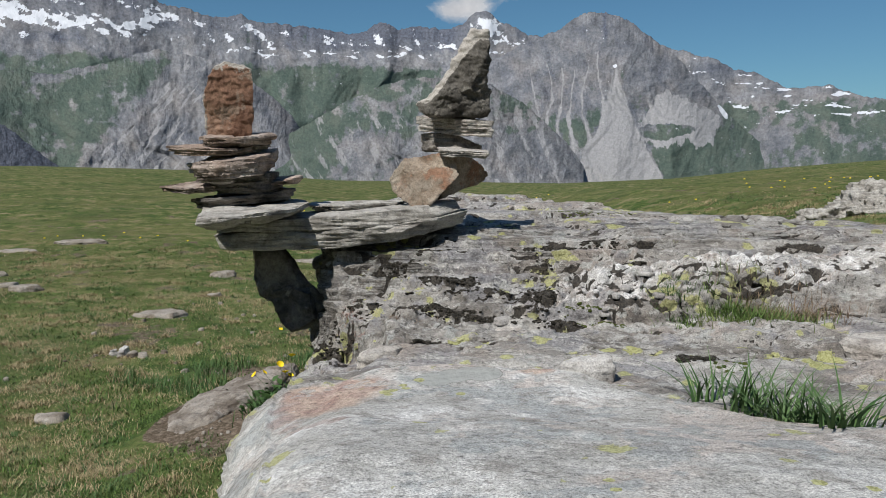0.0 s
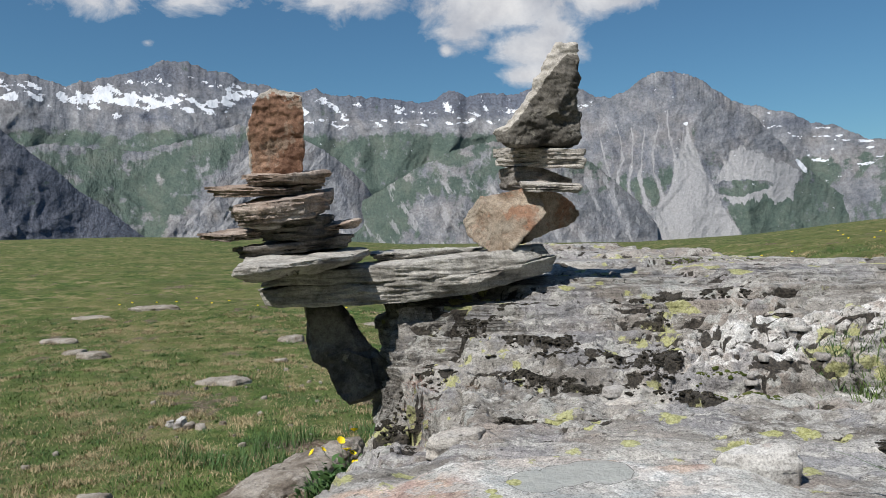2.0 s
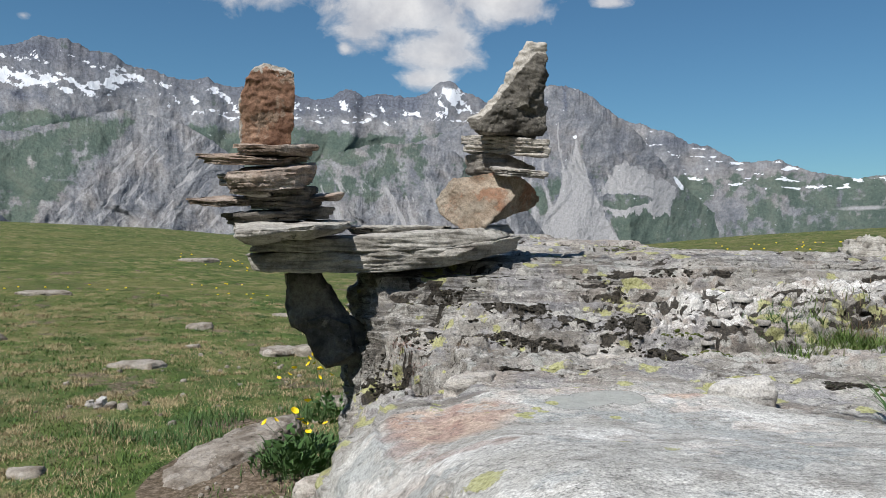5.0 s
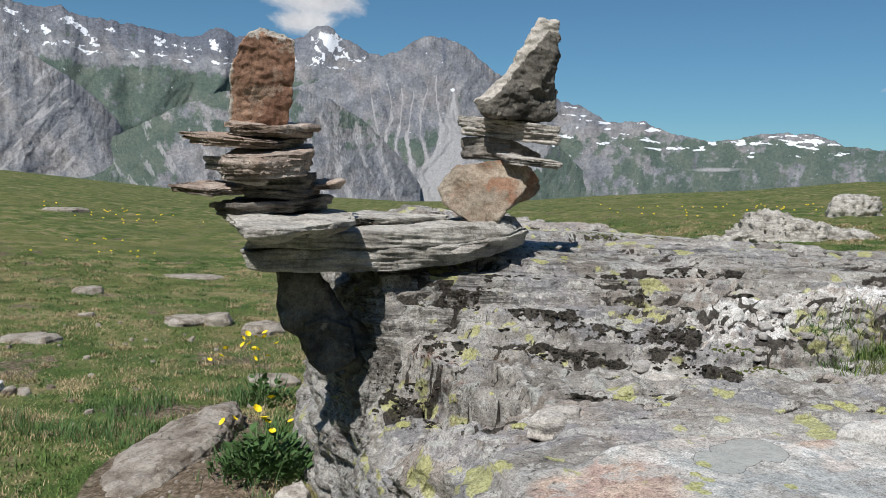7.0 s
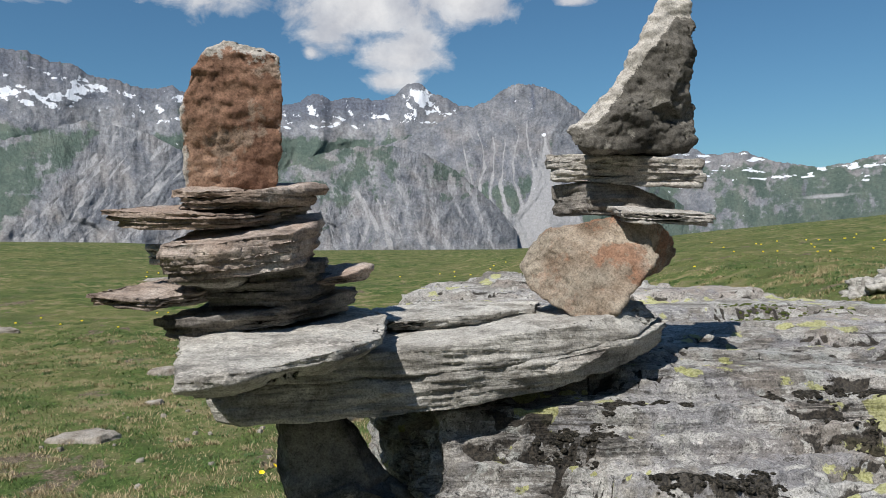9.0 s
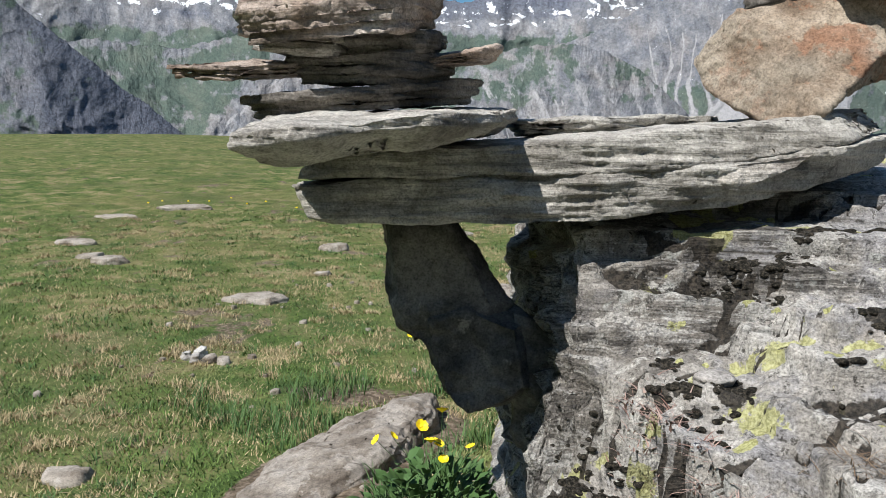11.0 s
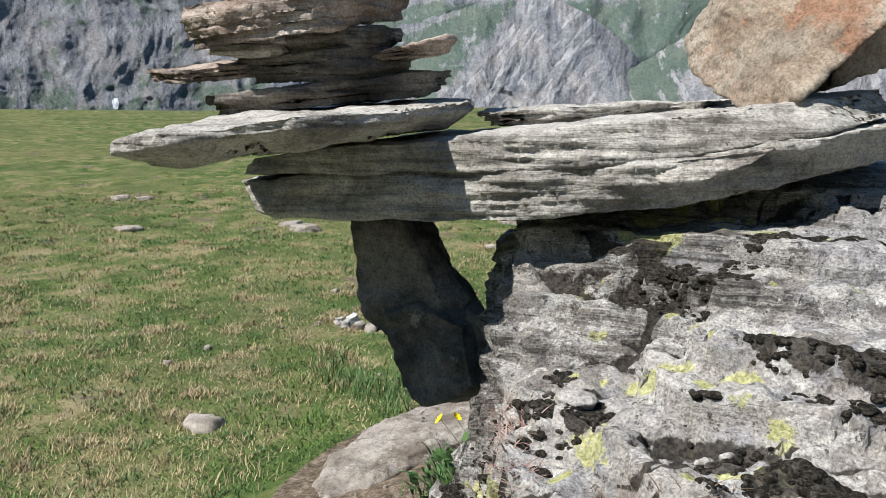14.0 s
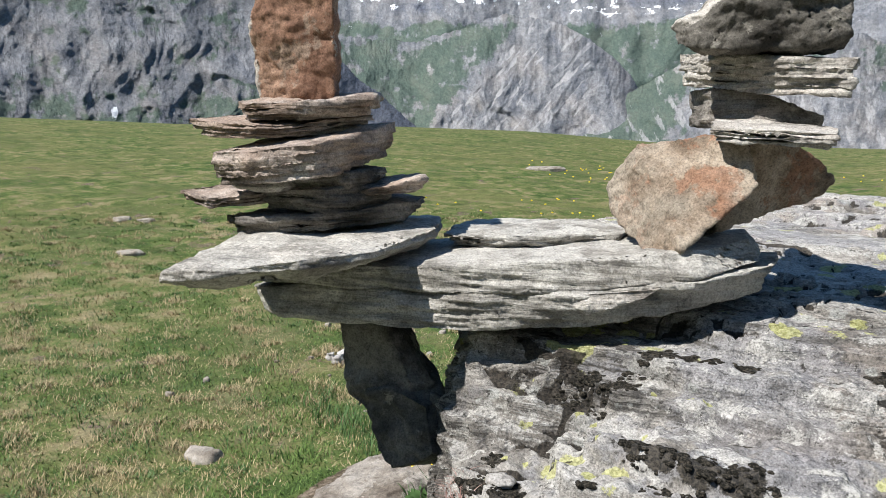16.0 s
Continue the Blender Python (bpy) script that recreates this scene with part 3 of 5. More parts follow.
def pyramid_scree(A, E, f, T):
    w = 0.3 * fbm(A * 1.1, E * 0.5, 1.1, 6, 0.68)
    fall = np.clip(7.9 - E, 0, 8)
    fan = smooth(-0.25, 0.35, 0.08 + 0.2 * fall + 0.025 * fall ** 2 - np.abs(A - 10.67 - 0.03 * fall + 0.6 * w)) * smooth(8.0, 7.7, E)
    right = smooth(-0.1, 0.15, np.minimum(np.minimum(6.1 - E - 0.55 * np.abs(A - 14.4) + 2 * w, E - 2.0 + 2.5 * w), 17.9 - A + 0.2 * (E - 3.7) + w))
    right = right * (1 - smooth(0.35, 0.6, spot(A, E, 13.6, 3.0, 1.8, 0.6) + spot(A, E, 15.6, 3.1, 1.0, 0.35, 0.8) + 1.2 * w)) * smooth(-0.1, 0.3, A - 11.7 - 0.45 * (E - 2) + 2 * w)
    runs = 0.0
    for a, bend, e0 in ((5.7, 0.35, 8.6), (6.6, 0.28, 8.2), (7.5, 0.15, 8.0), (8.6, -0.05, 8.3), (4.6, 0.4, 8.4), (9.6, 0.1, 9.3)):
        d = e0 - E
        runs = runs + np.exp(-((A - a - 0.25 * np.sin(d * 0.9 + a) - 0.12 * bend * d + 0.8 * w) / (0.09 + 0.015 * d)) ** 2) * smooth(0, 0.6, d)
    foot = smooth(0.1, 0.4, fbm(A * 1.3 + 0.5 * E, E * 0.35, 5.5, 4, 0.6)) * smooth(4.5, 2.5, E) * smooth(9.0, 7.5, A)
    return -0.15 + np.clip(1.0 * fan + right + 0.8 * runs + 0.7 * foot, 0, 1.1)


mountain("pyramid_mountain", PYRAMID, 3100, 2100, -4, {
    "snow": lambda A, E, f, T: smooth(0.4, 0.6, spot(A, E, 18.2 - 0.6 * (E - 4.2), 4.3, 0.22, 0.6, 1.0) + spot(A, E, 10.6, 7.75, 0.2, 0.12) + 0.4 * fbm(A * 3, E * 3, 0.4, 3)),
    "grass": lambda A, E, f, T: 0.5 * smooth(6.4, 3.4, E) + 0.06 + 0.4 * smooth(12, 16, A) * smooth(4, 2, E) - 0.6 * smooth(7.0, 8.2, E) - 0.9 * np.clip(pyramid_scree(A, E, f, T), 0, 1),
    "scree": pyramid_scree,
    # the narrow dip paints the summit cleft's shade as a dark line
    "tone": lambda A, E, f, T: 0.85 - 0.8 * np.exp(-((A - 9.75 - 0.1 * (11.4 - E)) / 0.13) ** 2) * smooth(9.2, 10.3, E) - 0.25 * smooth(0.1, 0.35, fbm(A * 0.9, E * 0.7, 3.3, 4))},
    "grey pyramid-shaped rock mountain with pale scree fans", 0.75, 560, 160, 9.7, 0.6, 0.9, 1.2)

HILL = [(-47, 5.6), (-40, 6.4), (-34.5, 6.9), (-29, 6.6), (-25.2, 7.6), (-22.3, 8.6), (-18.7, 8.0), (-16.2, 6.8), (-14.5, 5.4), (-13.2, 4.25), (-11.5, 1.5), (-10.5, -1)]
mountain("rocky_hill", HILL, 2500, 1700, -4, {
    "grass": lambda A, E, f, T: 0.75 - 0.95 * smooth(0, 2.2, A + 24.8 - 0.85 * (E - 5)) * smooth(9.2, 7.2, E) - 0.35 * smooth(0.9, 0.2, T - E),
    "scree": lambda A, E, f, T: -0.1 + 0.75 * smooth(0.0, 0.3, fbm(A * 1.5 - E * 1.3, E * 0.3 + A * 0.2, 3.3, 4, 0.6)) * smooth(0, 2.2, A + 24.8 - 0.85 * (E - 5)) * smooth(-13, -17, A)},
    "green hill with pale slabs of bare rock", 0.8, 520, 150, 14.2, 0.9, 0.9)

DOME = [(-19, -1), (-16.3, 1.5), (-12.8, 3.2), (-9.4, 5.25), (-6.8, 6.4), (-5.1, 6.9), (-3.4, 7.1), (-1, 7.15), (1.5, 6.6), (4, 5.2), (6.5, 3.0), (8.5, 0.6)]
mountain("rock_dome", DOME, 2300, 1500, -4, {
    "grass": lambda A, E, f, T: 0.56 + 0.35 * smooth(-8, -13, A) - 0.45 * smooth(3.5, 2.0, E) * smooth(-12, -8, A) - 0.25 * smooth(-5, 1, A),
    "scree": lambda A, E, f, T: -0.1 + 0.7 * smooth(0.05, 0.35, fbm(A * 1.2 + 0.4 * E, E * 0.35, 8.8, 5, 0.62)) * smooth(6.0, 4.0, E) + 0.7 * np.exp(-((A + 3.3 - 0.5 * np.sin(E)) / 0.3) ** 2) * smooth(4.6, 3.6, E)},
    "rounded grey rock dome streaked with grass", 0.6, 480, 150, 21.9, 1.0, 0.85)

SPUR = [(-75, 14), (-62, 13), (-52, 12), (-44, 10.8), (-39.4, 9.3), (-38.2, 8.3), (-36.9, 7.1), (-35.9, 6.3), (-34.5, 5.35), (-32.8, 3.6), (-31.4, 2.7), (-30.3, 1.7), (-29, 0.6), (-27.5, -1)]
mountain("dark_spur", SPUR, 1300, 900, -3, {
    "grass": lambda A, E, f, T: 0.18 - 0.4 * smooth(-38, -33, A) + 0.3 * smooth(4, 1.5, E) * smooth(-36, -42, A) + 0.2 * smooth(6.5, 8.5, E) * smooth(-37, -42, A),
    "snow": lambda A, E, f, T: -0.5 + spot(A, E, -50, 9.0, 8, 2.0, 0.42) + spot(A, E, -50.0, 1.2, 0.25, 0.5, 1.9),
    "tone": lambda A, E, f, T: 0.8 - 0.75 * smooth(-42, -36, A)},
    "dark craggy mountain spur with grassy ledges", 0.9, 560, 150, 30.3, 1.0, 1.0, 0.5)


# added range, never in view: blocks low sky to deepen shade on the stones
mountain("sky_blocking_range", [(54, 5), (64, 12), (80, 19), (110, 24), (140, 22), (180, 27), (215, 23), (250, 25), (280, 19), (290, 15), (299, 12)], 3600, 1500, -4, {
    "grass": lambda A, E, f, T: 0.7 - 0.9 * smooth(10, 18, E),
    "scree": lambda A, E, f, T: -0.2 + 0 * A},
    "added green and grey mountainsides, unseen, blocking low sky light from behind", 1.0, 200, 50, 44.0, 0.8, 1.0, 0.5)

# ---- clouds ----
def cloud(puffs, label, far=4600.0):
    a0, a1 = min(p[0] - 1.6 * p[2] for p in puffs), max(p[0] + 1.6 * p[2] for p in puffs)
    e0, e1 = min(p[1] - 1.6 * p[3] for p in puffs), max(p[1] + 1.6 * p[3] for p in puffs)
    A, E = np.meshgrid(np.linspace(a0, a1, 90), np.linspace(e0, e1, 50))
    puff = np.max([(1.15 if len(puffs) > 1 else 0.72) - np.hypot((A - a) / ra, (E - e) / re) for a, e, ra, re in puffs], axis=0)
    r = far - 90 * np.clip(puff, 0, 1)
    a, e = np.radians(A), np.radians(E)
    ob = part("cloud", sheet("cloud", np.stack([r * np.cos(e) * np.sin(a), r * np.cos(e) * np.cos(a), r * np.sin(e)], -1), {"puff": np.clip(puff, -1.5, 1)}), CLOUD)
    return tagged(ob, label, "cloud", kind="structure")


cloud([(-31, 18.6, 8, 3.2), (-26, 18.0, 4.2, 2.0)], "flat-based white cumulus cloud over the mountains")
cloud([(-13, 18.3, 9, 3.2), (-3.5, 17.4, 8, 3.6), (4, 18.0, 6, 3.0), (0.0, 14.0, 4.2, 2.3), (-0.8, 12.0, 3.0, 1.1)], "large broken white cumulus cloud over the mountains")
cloud([(13, 17.2, 2.6, 0.9)], "small white cloud wisp in blue sky")
cloud([(-28.4, 14.0, 1.1, 0.6)], "small white cloud wisp in blue sky")
cloud([(-6.9, 13.9, 0.9, 0.7)], "small white cloud wisp in blue sky")
cloud([(41, 7.9, 2.0, 1.0)], "small white cloud above the far hills")

# ---- the outcrop ----
EDGE = [(0.5, 0.1), (0.8, -0.01), (1.1, -0.13), (1.47, -0.24), (1.94, -0.37), (2.25, -0.34), (2.45, -0.30), (2.65, -0.40), (2.9, -0.49), (3.2, -0.50), (3.38, -0.47), (3.5, -0.47), (3.85, -0.55), (4.5, -0.6), (5.5, -0.55), (6.2, -0.35)]
SPREAD = [(0.5, 0.3), (2.2, 0.26), (2.6, 0.2), (3.2, 0.1), (3.45, 0.03), (4.2, 0.05), (6.2, 0.3)]
PROFILE = [(0.5, 0.24), (2.2, 0.245), (2.6, 0.25), (2.8, 0.265), (3.0, 0.28), (3.12, 0.287), (3.17, 0.335), (3.24, 0.378), (3.34, 0.39), (3.42, 0.408), (3.5, 0.455), (3.6, 0.497), (3.75, 0.545), (4.0, 0.578), (4.4, 0.592), (5.0, 0.625), (5.5, 0.665), (6.5, 0.70)]
LEFT_PROFILE = [(2.2, 0.17), (2.6, 0.175), (3.0, 0.205), (3.1, 0.235), (3.17, 0.268), (3.3, 0.282), (3.42, 0.30), (3.46, 0.36), (3.51, 0.42), (3.56, 0.49), (3.75, 0.53), (4.2, 0.575), (5.0, 0.62), (6.5, 0.7)]


def vein(x, y):
    """How far a place belongs to the knobbly white quartz vein."""
    mid = 3.02 + 0.16 * (x - 0.6) + 0.05 * fbm(x * 2.3, 0.4, 3.3, 3)
    wide = 0.13 + 0.05 * smooth(0.5, 1.2, x) + 0.05 * fbm(x * 3.1, 1.4, 7.3, 3)
    return smooth(1.0, 0.55, np.abs(y - mid) / wide) * smooth(0.24, 0.5, x) * (1 - np.exp(-(((x - 1.28) / 0.22) ** 2 + ((y - 2.88) / 0.15) ** 4)))


def outcrop_top(x, y):
    yy = y + 0.13 * np.clip(x / 0.8, -0.5, 1.1)
    wob = 0.05 * fbm(x * 1.6, y * 2.4, 0.2, 3)
    side = smooth(-0.08, -0.28, x) * smooth(2.2, 2.6, y)
    z = along(PROFILE, yy + wob) * (1 - side) + along(LEFT_PROFILE, y + 0.5 * wob) * side + 0.03 * np.clip(x - 0.2, 0, 1.2) * smooth(3.1, 2.6, y)
    knob = vein(x, y)
    z = z + 0.085 * knob
    cleft = (x + 0.47) * -0.9 + (y - 3.42) * -0.43 + 0.02 * fbm(x * 6, y * 6, 4.0, 3)
    here = smooth(3.52, 3.42, y) * smooth(2.62, 2.85, y)
    z = z - here * (0.165 * smooth(0.0, 0.035, cleft) + 0.06 * np.exp(-((cleft - 0.02) / 0.018) ** 2))
    far_edge = np.where(x < 0.45, 2.22, 2.22 - 1.15 * (x - 0.45)) + 0.10 * fbm(x * 2.5, 0.4, 5.0, 3) - 0.25 * smooth(-0.1, -0.4, x)
    front = 0.275 + 0.115 * smooth(2.0, 1.05, y) - 0.10 * smooth(0.9, 0.55, y) - 0.07 * smooth(-0.05, -0.38, x) + 0.025 * fbm(x * 1.5, y * 1.5, 9.0, 3)
    on = smooth(0.025, -0.03, y - far_edge)
    z = np.maximum(z, z * (1 - on) + front * on)
    rough = 1 - 0.88 * on
    z = z + rough * (0.045 * fbm(x * 1.4, y * 3.0, 3.0, 4, 0.5) * smooth(2.2, 3.2, yy + 0.2) * (1 - 0.55 * smooth(3.5, 3.9, yy)) + 0.010 * fbm(x * 4, y * 7, 7.0, 3))
    # beds that break off one above the other along long wavering edges
    for thick, much, fx, fy, seed in ((0.05, 0.8, 0.7, 1.5, 2.2), (0.018, 0.75, 1.0, 2.4, 5.7)):
        q = z / thick + 1.1 * fbm(x * fx, y * fy, seed, 3, 0.4)
        fr = q - np.floor(q)
        z = z + rough * (1 - knob) * much * thick * (smooth(0.5, 0.74, fr) - fr)
    # long narrow clefts between the beds
    joint = 0.0
    for fx, fy, seed, deep, wide in ((0.7, 4.2, 4.4, 0.030, 0.045), (1.1, 8.5, 9.1, 0.020, 0.06), (0.9, 6.0, 21.3, 0.022, 0.05), (3.2, 4.0, 13.7, 0.012, 0.03)):
        v = np.abs(fbm(x * fx + 0.2 * y, y * fy - 0.5 * x, seed, 4, 0.55))
        some = smooth(-0.06, 0.1, fbm(x * 1.1, y * 2.6, seed + 3, 3)) * smooth(2.25, 2.5, y)
        g = smooth(wide, 0.2 * wide, v) * some
        z = z - rough * deep * g
        joint = np.maximum(joint, g)
    # rounded quartz knobs with pockets between them
    wx, wy = x + 0.03 * fbm(x * 7, y * 7, 0.6, 3), y + 0.03 * fbm(x * 7, y * 7, 5.6, 3)
    for rate, high in ((9.0, 0.026), (21.0, 0.014)):
        g, h = cells2(wx * rate, wy * rate * 1.25, 5)
        z = z + knob * high * (0.4 + 0.8 * h) * (1.5 * np.sqrt(np.clip(g / 0.7, 0, 1)) - 0.8)
        joint = np.maximum(joint, knob * smooth(0.16, 0.04, g) * smooth(0.62, 0.8, 1 - h) * (rate < 10))
    back = 6.1 - 0.95 * np.clip(x, 0, 9) + 0.3 * fbm(x * 1.3, 0.1, 0.5, 3)
    return z - 0.9 * smooth(0.0, 0.55, y - back) - 1.0 * smooth(0.75, 0.5, y), on, joint * rough


def build_outcrop():
    ys = np.concatenate([np.linspace(0.5, 1.0, 30)[:-1], np.linspace(1.0, 2.2, 120)[:-1], np.linspace(2.2, 3.8, 340)[:-1], np.linspace(3.8, 6.4, 120)])
    xs = np.concatenate([np.linspace(0, 1.15, 230)[:-1], np.linspace(1.15, 1.9, 90)[:-1], np.linspace(1.9, 3.6, 80)])
    cliff = 80
    Y = np.repeat(ys[:, None], cliff + len(xs), 1)
    xl0 = along(EDGE, ys)[:, None]
    xl = xl0 + 0.05 * fbm(ys * 4.0, 0.1, 0.2, 4)[:, None]
    top, on, joint = outcrop_top(xl + xs[None, :], ys[:, None] + 0 * xs[None, :])
    low = -1.0
    s = np.linspace(0, 1, cliff, endpoint=False)[None, :]
    z0 = low + (top[:, :1] - low) * s ** 0.9
    round_in = 0.05 * smooth(0.9, 1.0, s)
    x0 = xl0 + (xl - xl0) * s ** 6 - along(SPREAD, ys)[:, None] * (1 - s) ** 0.8 + round_in - 0.05
    x0 = x0 + 0.09 * (1 - s ** 4) * fbm(ys[:, None] * 2.5 + z0, z0 * 3.5, 0.7, 4)
    inset = 0.02 * np.exp(-xs / 0.03)[None, :]
    X = np.concatenate([x0, xl + xs[None, :]], 1)
    Z = np.concatenate([z0, top - inset], 1)
    ON = np.concatenate([on[:, :1] + 0 * s, on], 1)
    J = np.concatenate([0 * s + 0 * on[:, :1], joint], 1)
    P = np.stack([X, Y, Z], -1)
    du, dv = np.gradient(P, axis=1), np.gradient(P, axis=0)
    n = np.cross(du, dv)
    n /= np.linalg.norm(n, axis=-1, keepdims=True) + 1e-9
    for ax in (0, 1):
        for _ in range(2):
            n = (np.roll(n, 1, ax) + n + np.roll(n, -1, ax) + np.roll(n, 2, ax) + np.roll(n, -2, ax)) / 5
    n /= np.linalg.norm(n, axis=-1, keepdims=True) + 1e-9
    x, y, z = X, Y, Z
    dip = z + 0.05 * np.sin(x * 3.0) + 0.06 * fbm(x * 2, y * 2, 0.5, 2)
    steep = 1 - np.abs(n[..., 2])
    lay = fbm(x * 2.2, y * 2.2, dip * 34, 4, 0.6)
    lay = lay - 1.3 * np.clip(ridged(x * 1.2 + 0.2, y * 2.4, dip * 12, 4) - 0.60, 0, 1)
    d = (0.014 + 0.045 * steep) * lay * (1 - 0.75 * ON * (1 - steep)) + ((0.012 * (1 - 0.6 * steep) * (1 - 0.6 * smooth(3.5, 3.8, y)) + 0.016 * smooth(2.5, 2.7, y) * smooth(3.55, 3.4, y)) * fbm(x * 14, y * 14, z * 14, 4) - 0.02 * np.clip(ridged(x * 4, y * 6, z * 20, 3) - 0.62, 0, 1)) * (1 - 0.7 * ON)
    moss = blobs(X, Y, Z, [(mx, my, 1.3 * mr) for mx, my, mr in MOSS_UPPER + MOSS_MIDDLE + MOSS_LOW])
    quartz = np.clip(0.85 * vein(x, y) + blobs(X, Y, Z, QUARTZ_AT) * 0.8, 0, 1) - 0.35
    P = P + n * d[..., None]
    attrs = {"front": ON, "joint": J, "strata": 0.8 * smooth(3.36, 3.48, Y - 0.1 * X + 0.06 * fbm(X * 4, Y * 4, 1.0, 3)) * smooth(4.3, 3.8, Y) + 0.5 * smooth(0.55, 0.8, steep), "moss": moss - 0.25, "quartz": quartz, "lichen": blobs(X, Y, Z, LICHEN_UPPER + LICHEN_LOWER + LICHEN_FRONT) - 0.2, "iron": blobs(X, Y, Z, IRON_AT), "rust": blobs(X, Y, Z, RUST_AT),
             "greyspot": blobs(X, Y, Z, [(0.06, 2.07, 0.07), (0.12, 2.11, 0.07), (0.19, 2.14, 0.085)])}
    ob = part("rock_outcrop", sheet("rock_outcrop", P, attrs), OUTCROP)
    return tagged(ob, "huge layered grey schist outcrop with yellow lichen, black moss and white quartz", "rock outcrop", kind="structure")


def blobs(X, Y, Z, spots):
    out = np.zeros(X.shape)
    for x, y, r in spots:
        near = np.argmin((X - x) ** 2 + (Y - y) ** 2 + 0.02 * (1 - Z))
        d = np.sqrt((X - x) ** 2 + (Y - y) ** 2 + (Z - Z.flat[near]) ** 2)
        out = np.maximum(out, 1.0 - smooth(0.2, 1.25, d / r))
    return out


# places and radii of the growths on the rock
MOSS_UPPER = [(-.233, 3.511, .03), (-.183, 3.511, .026), (-.191, 3.497, .026), (-.145, 3.459, .026), (-.108, 3.474, .028), (-.096, 3.511, .024), (-.067, 3.55, .024), (-.032, 3.562, .022), (.01, 3.56, .02), (.054, 3.552, .02),
              (.443, 3.584, .028), (.525, 3.6, .029), (.621, 3.549, .029), (.70, 3.57, .026), (.758, 3.575, .03), (.829, 3.537, .029), (.121, 3.566, .023), (.463, 3.478, .027), (.493, 3.399, .031), (.631, 3.304, .031),
              (.844, 3.329, .033), (.902, 3.32, .033), (.36, 3.59, .026), (.58, 3.57, .024)]
MOSS_MIDDLE = [(.147, 3.221, .05), (.081, 3.228, .045), (.018, 3.248, .036), (-.035, 3.27, .022), (.24, 3.171, .032), (.285, 3.16, .028), (.328, 3.13, .03), (.38, 3.049, .044), (.426, 2.981, .047), (.459, 2.917, .043), (.419, 2.888, .034),
               (.496, 2.863, .038), (.548, 2.824, .038), (-.003, 3.084, .036), (.05, 3.06, .034), (.112, 3.04, .038), (.16, 2.997, .034), (.245, 3.0, .031), (.2, 3.0, .028), (-.065, 3.12, .023), (.3, 2.96, .03), (.35, 2.93, .034),
               (-.006, 2.658, .033), (-.029, 2.645, .026), (.03, 2.64, .024), (.84, 2.38, .035), (.9, 2.36, .03)]
MOSS_LOW = [(-.352, 3.217, .02), (-.312, 3.219, .022), (-.275, 3.225, .02), (-.247, 3.219, .02), (-.232, 3.205, .018), (-.255, 3.176, .024), (-.281, 3.115, .012), (-.315, 3.17, .017), (-.332, 3.336, .018), (-.32, 3.321, .015),
            (-.103, 3.192, .018), (-.02, 3.15, .018), (-.044, 3.147, .016), (.026, 3.106, .022), (.05, 3.1, .022), (-.068, 3.047, .013), (-.021, 3.075, .014), (-.471, 3.243, .024), (-.462, 3.333, .024), (-.4, 3.16, .026),
            (-.50, 3.4, .014), (-.44, 3.19, .024), (-.43, 3.241, .022), (-.375, 3.13, .022), (-.489, 3.225, .024), (-.413, 3.22, .03), (-.45, 3.155, .024), (-.516, 3.228, .02), (-.36, 3.07, .024)]
LICHEN_UPPER = [(-.284, 3.553, .03), (-.262, 3.55, .02), (-.248, 3.552, .018), (-.316, 3.503, .013), (-.201, 3.547, .013), (.02, 3.567, .018), (-.13, 3.475, .013), (-.184, 3.437, .016), (-.148, 3.406, .013), (-.171, 3.268, .018), (-.106, 3.235, .02),
                (-.293, 3.437, .01), (-.329, 3.448, .01), (-.383, 3.415, .011), (-.265, 3.437, .01), (-.264, 3.346, .01), (-.307, 3.338, .01), (-.36, 3.408, .01), (-.037, 3.363, .011), (-.041, 3.467, .011), (.034, 3.462, .016), (.065, 3.446, .014),
                (-.13, 3.311, .011), (-.102, 3.282, .011), (-.207, 3.65, .022), (-.137, 3.668, .022), (-.099, 3.677, .016), (-.134, 3.612, .014), (-.13, 3.587, .013), (.169, 3.696, .033), (.319, 3.778, .03)]
LICHEN_LOWER = [(.114, 2.652, .05), (.214, 2.658, .022), (.203, 2.612, .018), (.19, 2.56, .018), (.699, 2.513, .05), (.618, 2.498, .04), (.755, 2.468, .045), (-.207, 2.585, .034), (-.088, 3.057, .023), (-.448, 3.071, .034), (-.426, 2.631, .012),
                (-.548, 3.246, .03), (-.252, 3.095, .024), (-.216, 2.885, .021), (-.499, 3.2, .022), (-.06, 3.095, .019), (-.041, 3.094, .012), (.004, 3.082, .019), (-.093, 3.063, .01), (-.4, 2.33, .033), (.30, 3.23, .025), (.35, 3.25, .03), (.48, 2.97, .03), (1.15, 2.42, .07), (1.25, 2.36, .08), (1.32, 2.45, .06)]
LICHEN_FRONT = [(-.01, 1.988, .02), (-.04, 1.972, .02), (-.061, 1.956, .022), (-.05, 1.93, .02), (-.02, 2.02, .018), (.02, 2.06, .024), (.136, 1.95, .02), (-.173, 1.212, .016), (.303, 1.602, .016), (.296, 1.45, .011), (.769, 1.521, .02), (.67, 1.114, .018), (.736, 1.095, .016), (.369, 1.129, .016), (.368, 1.077, .014), (.85, 1.7, .016)]
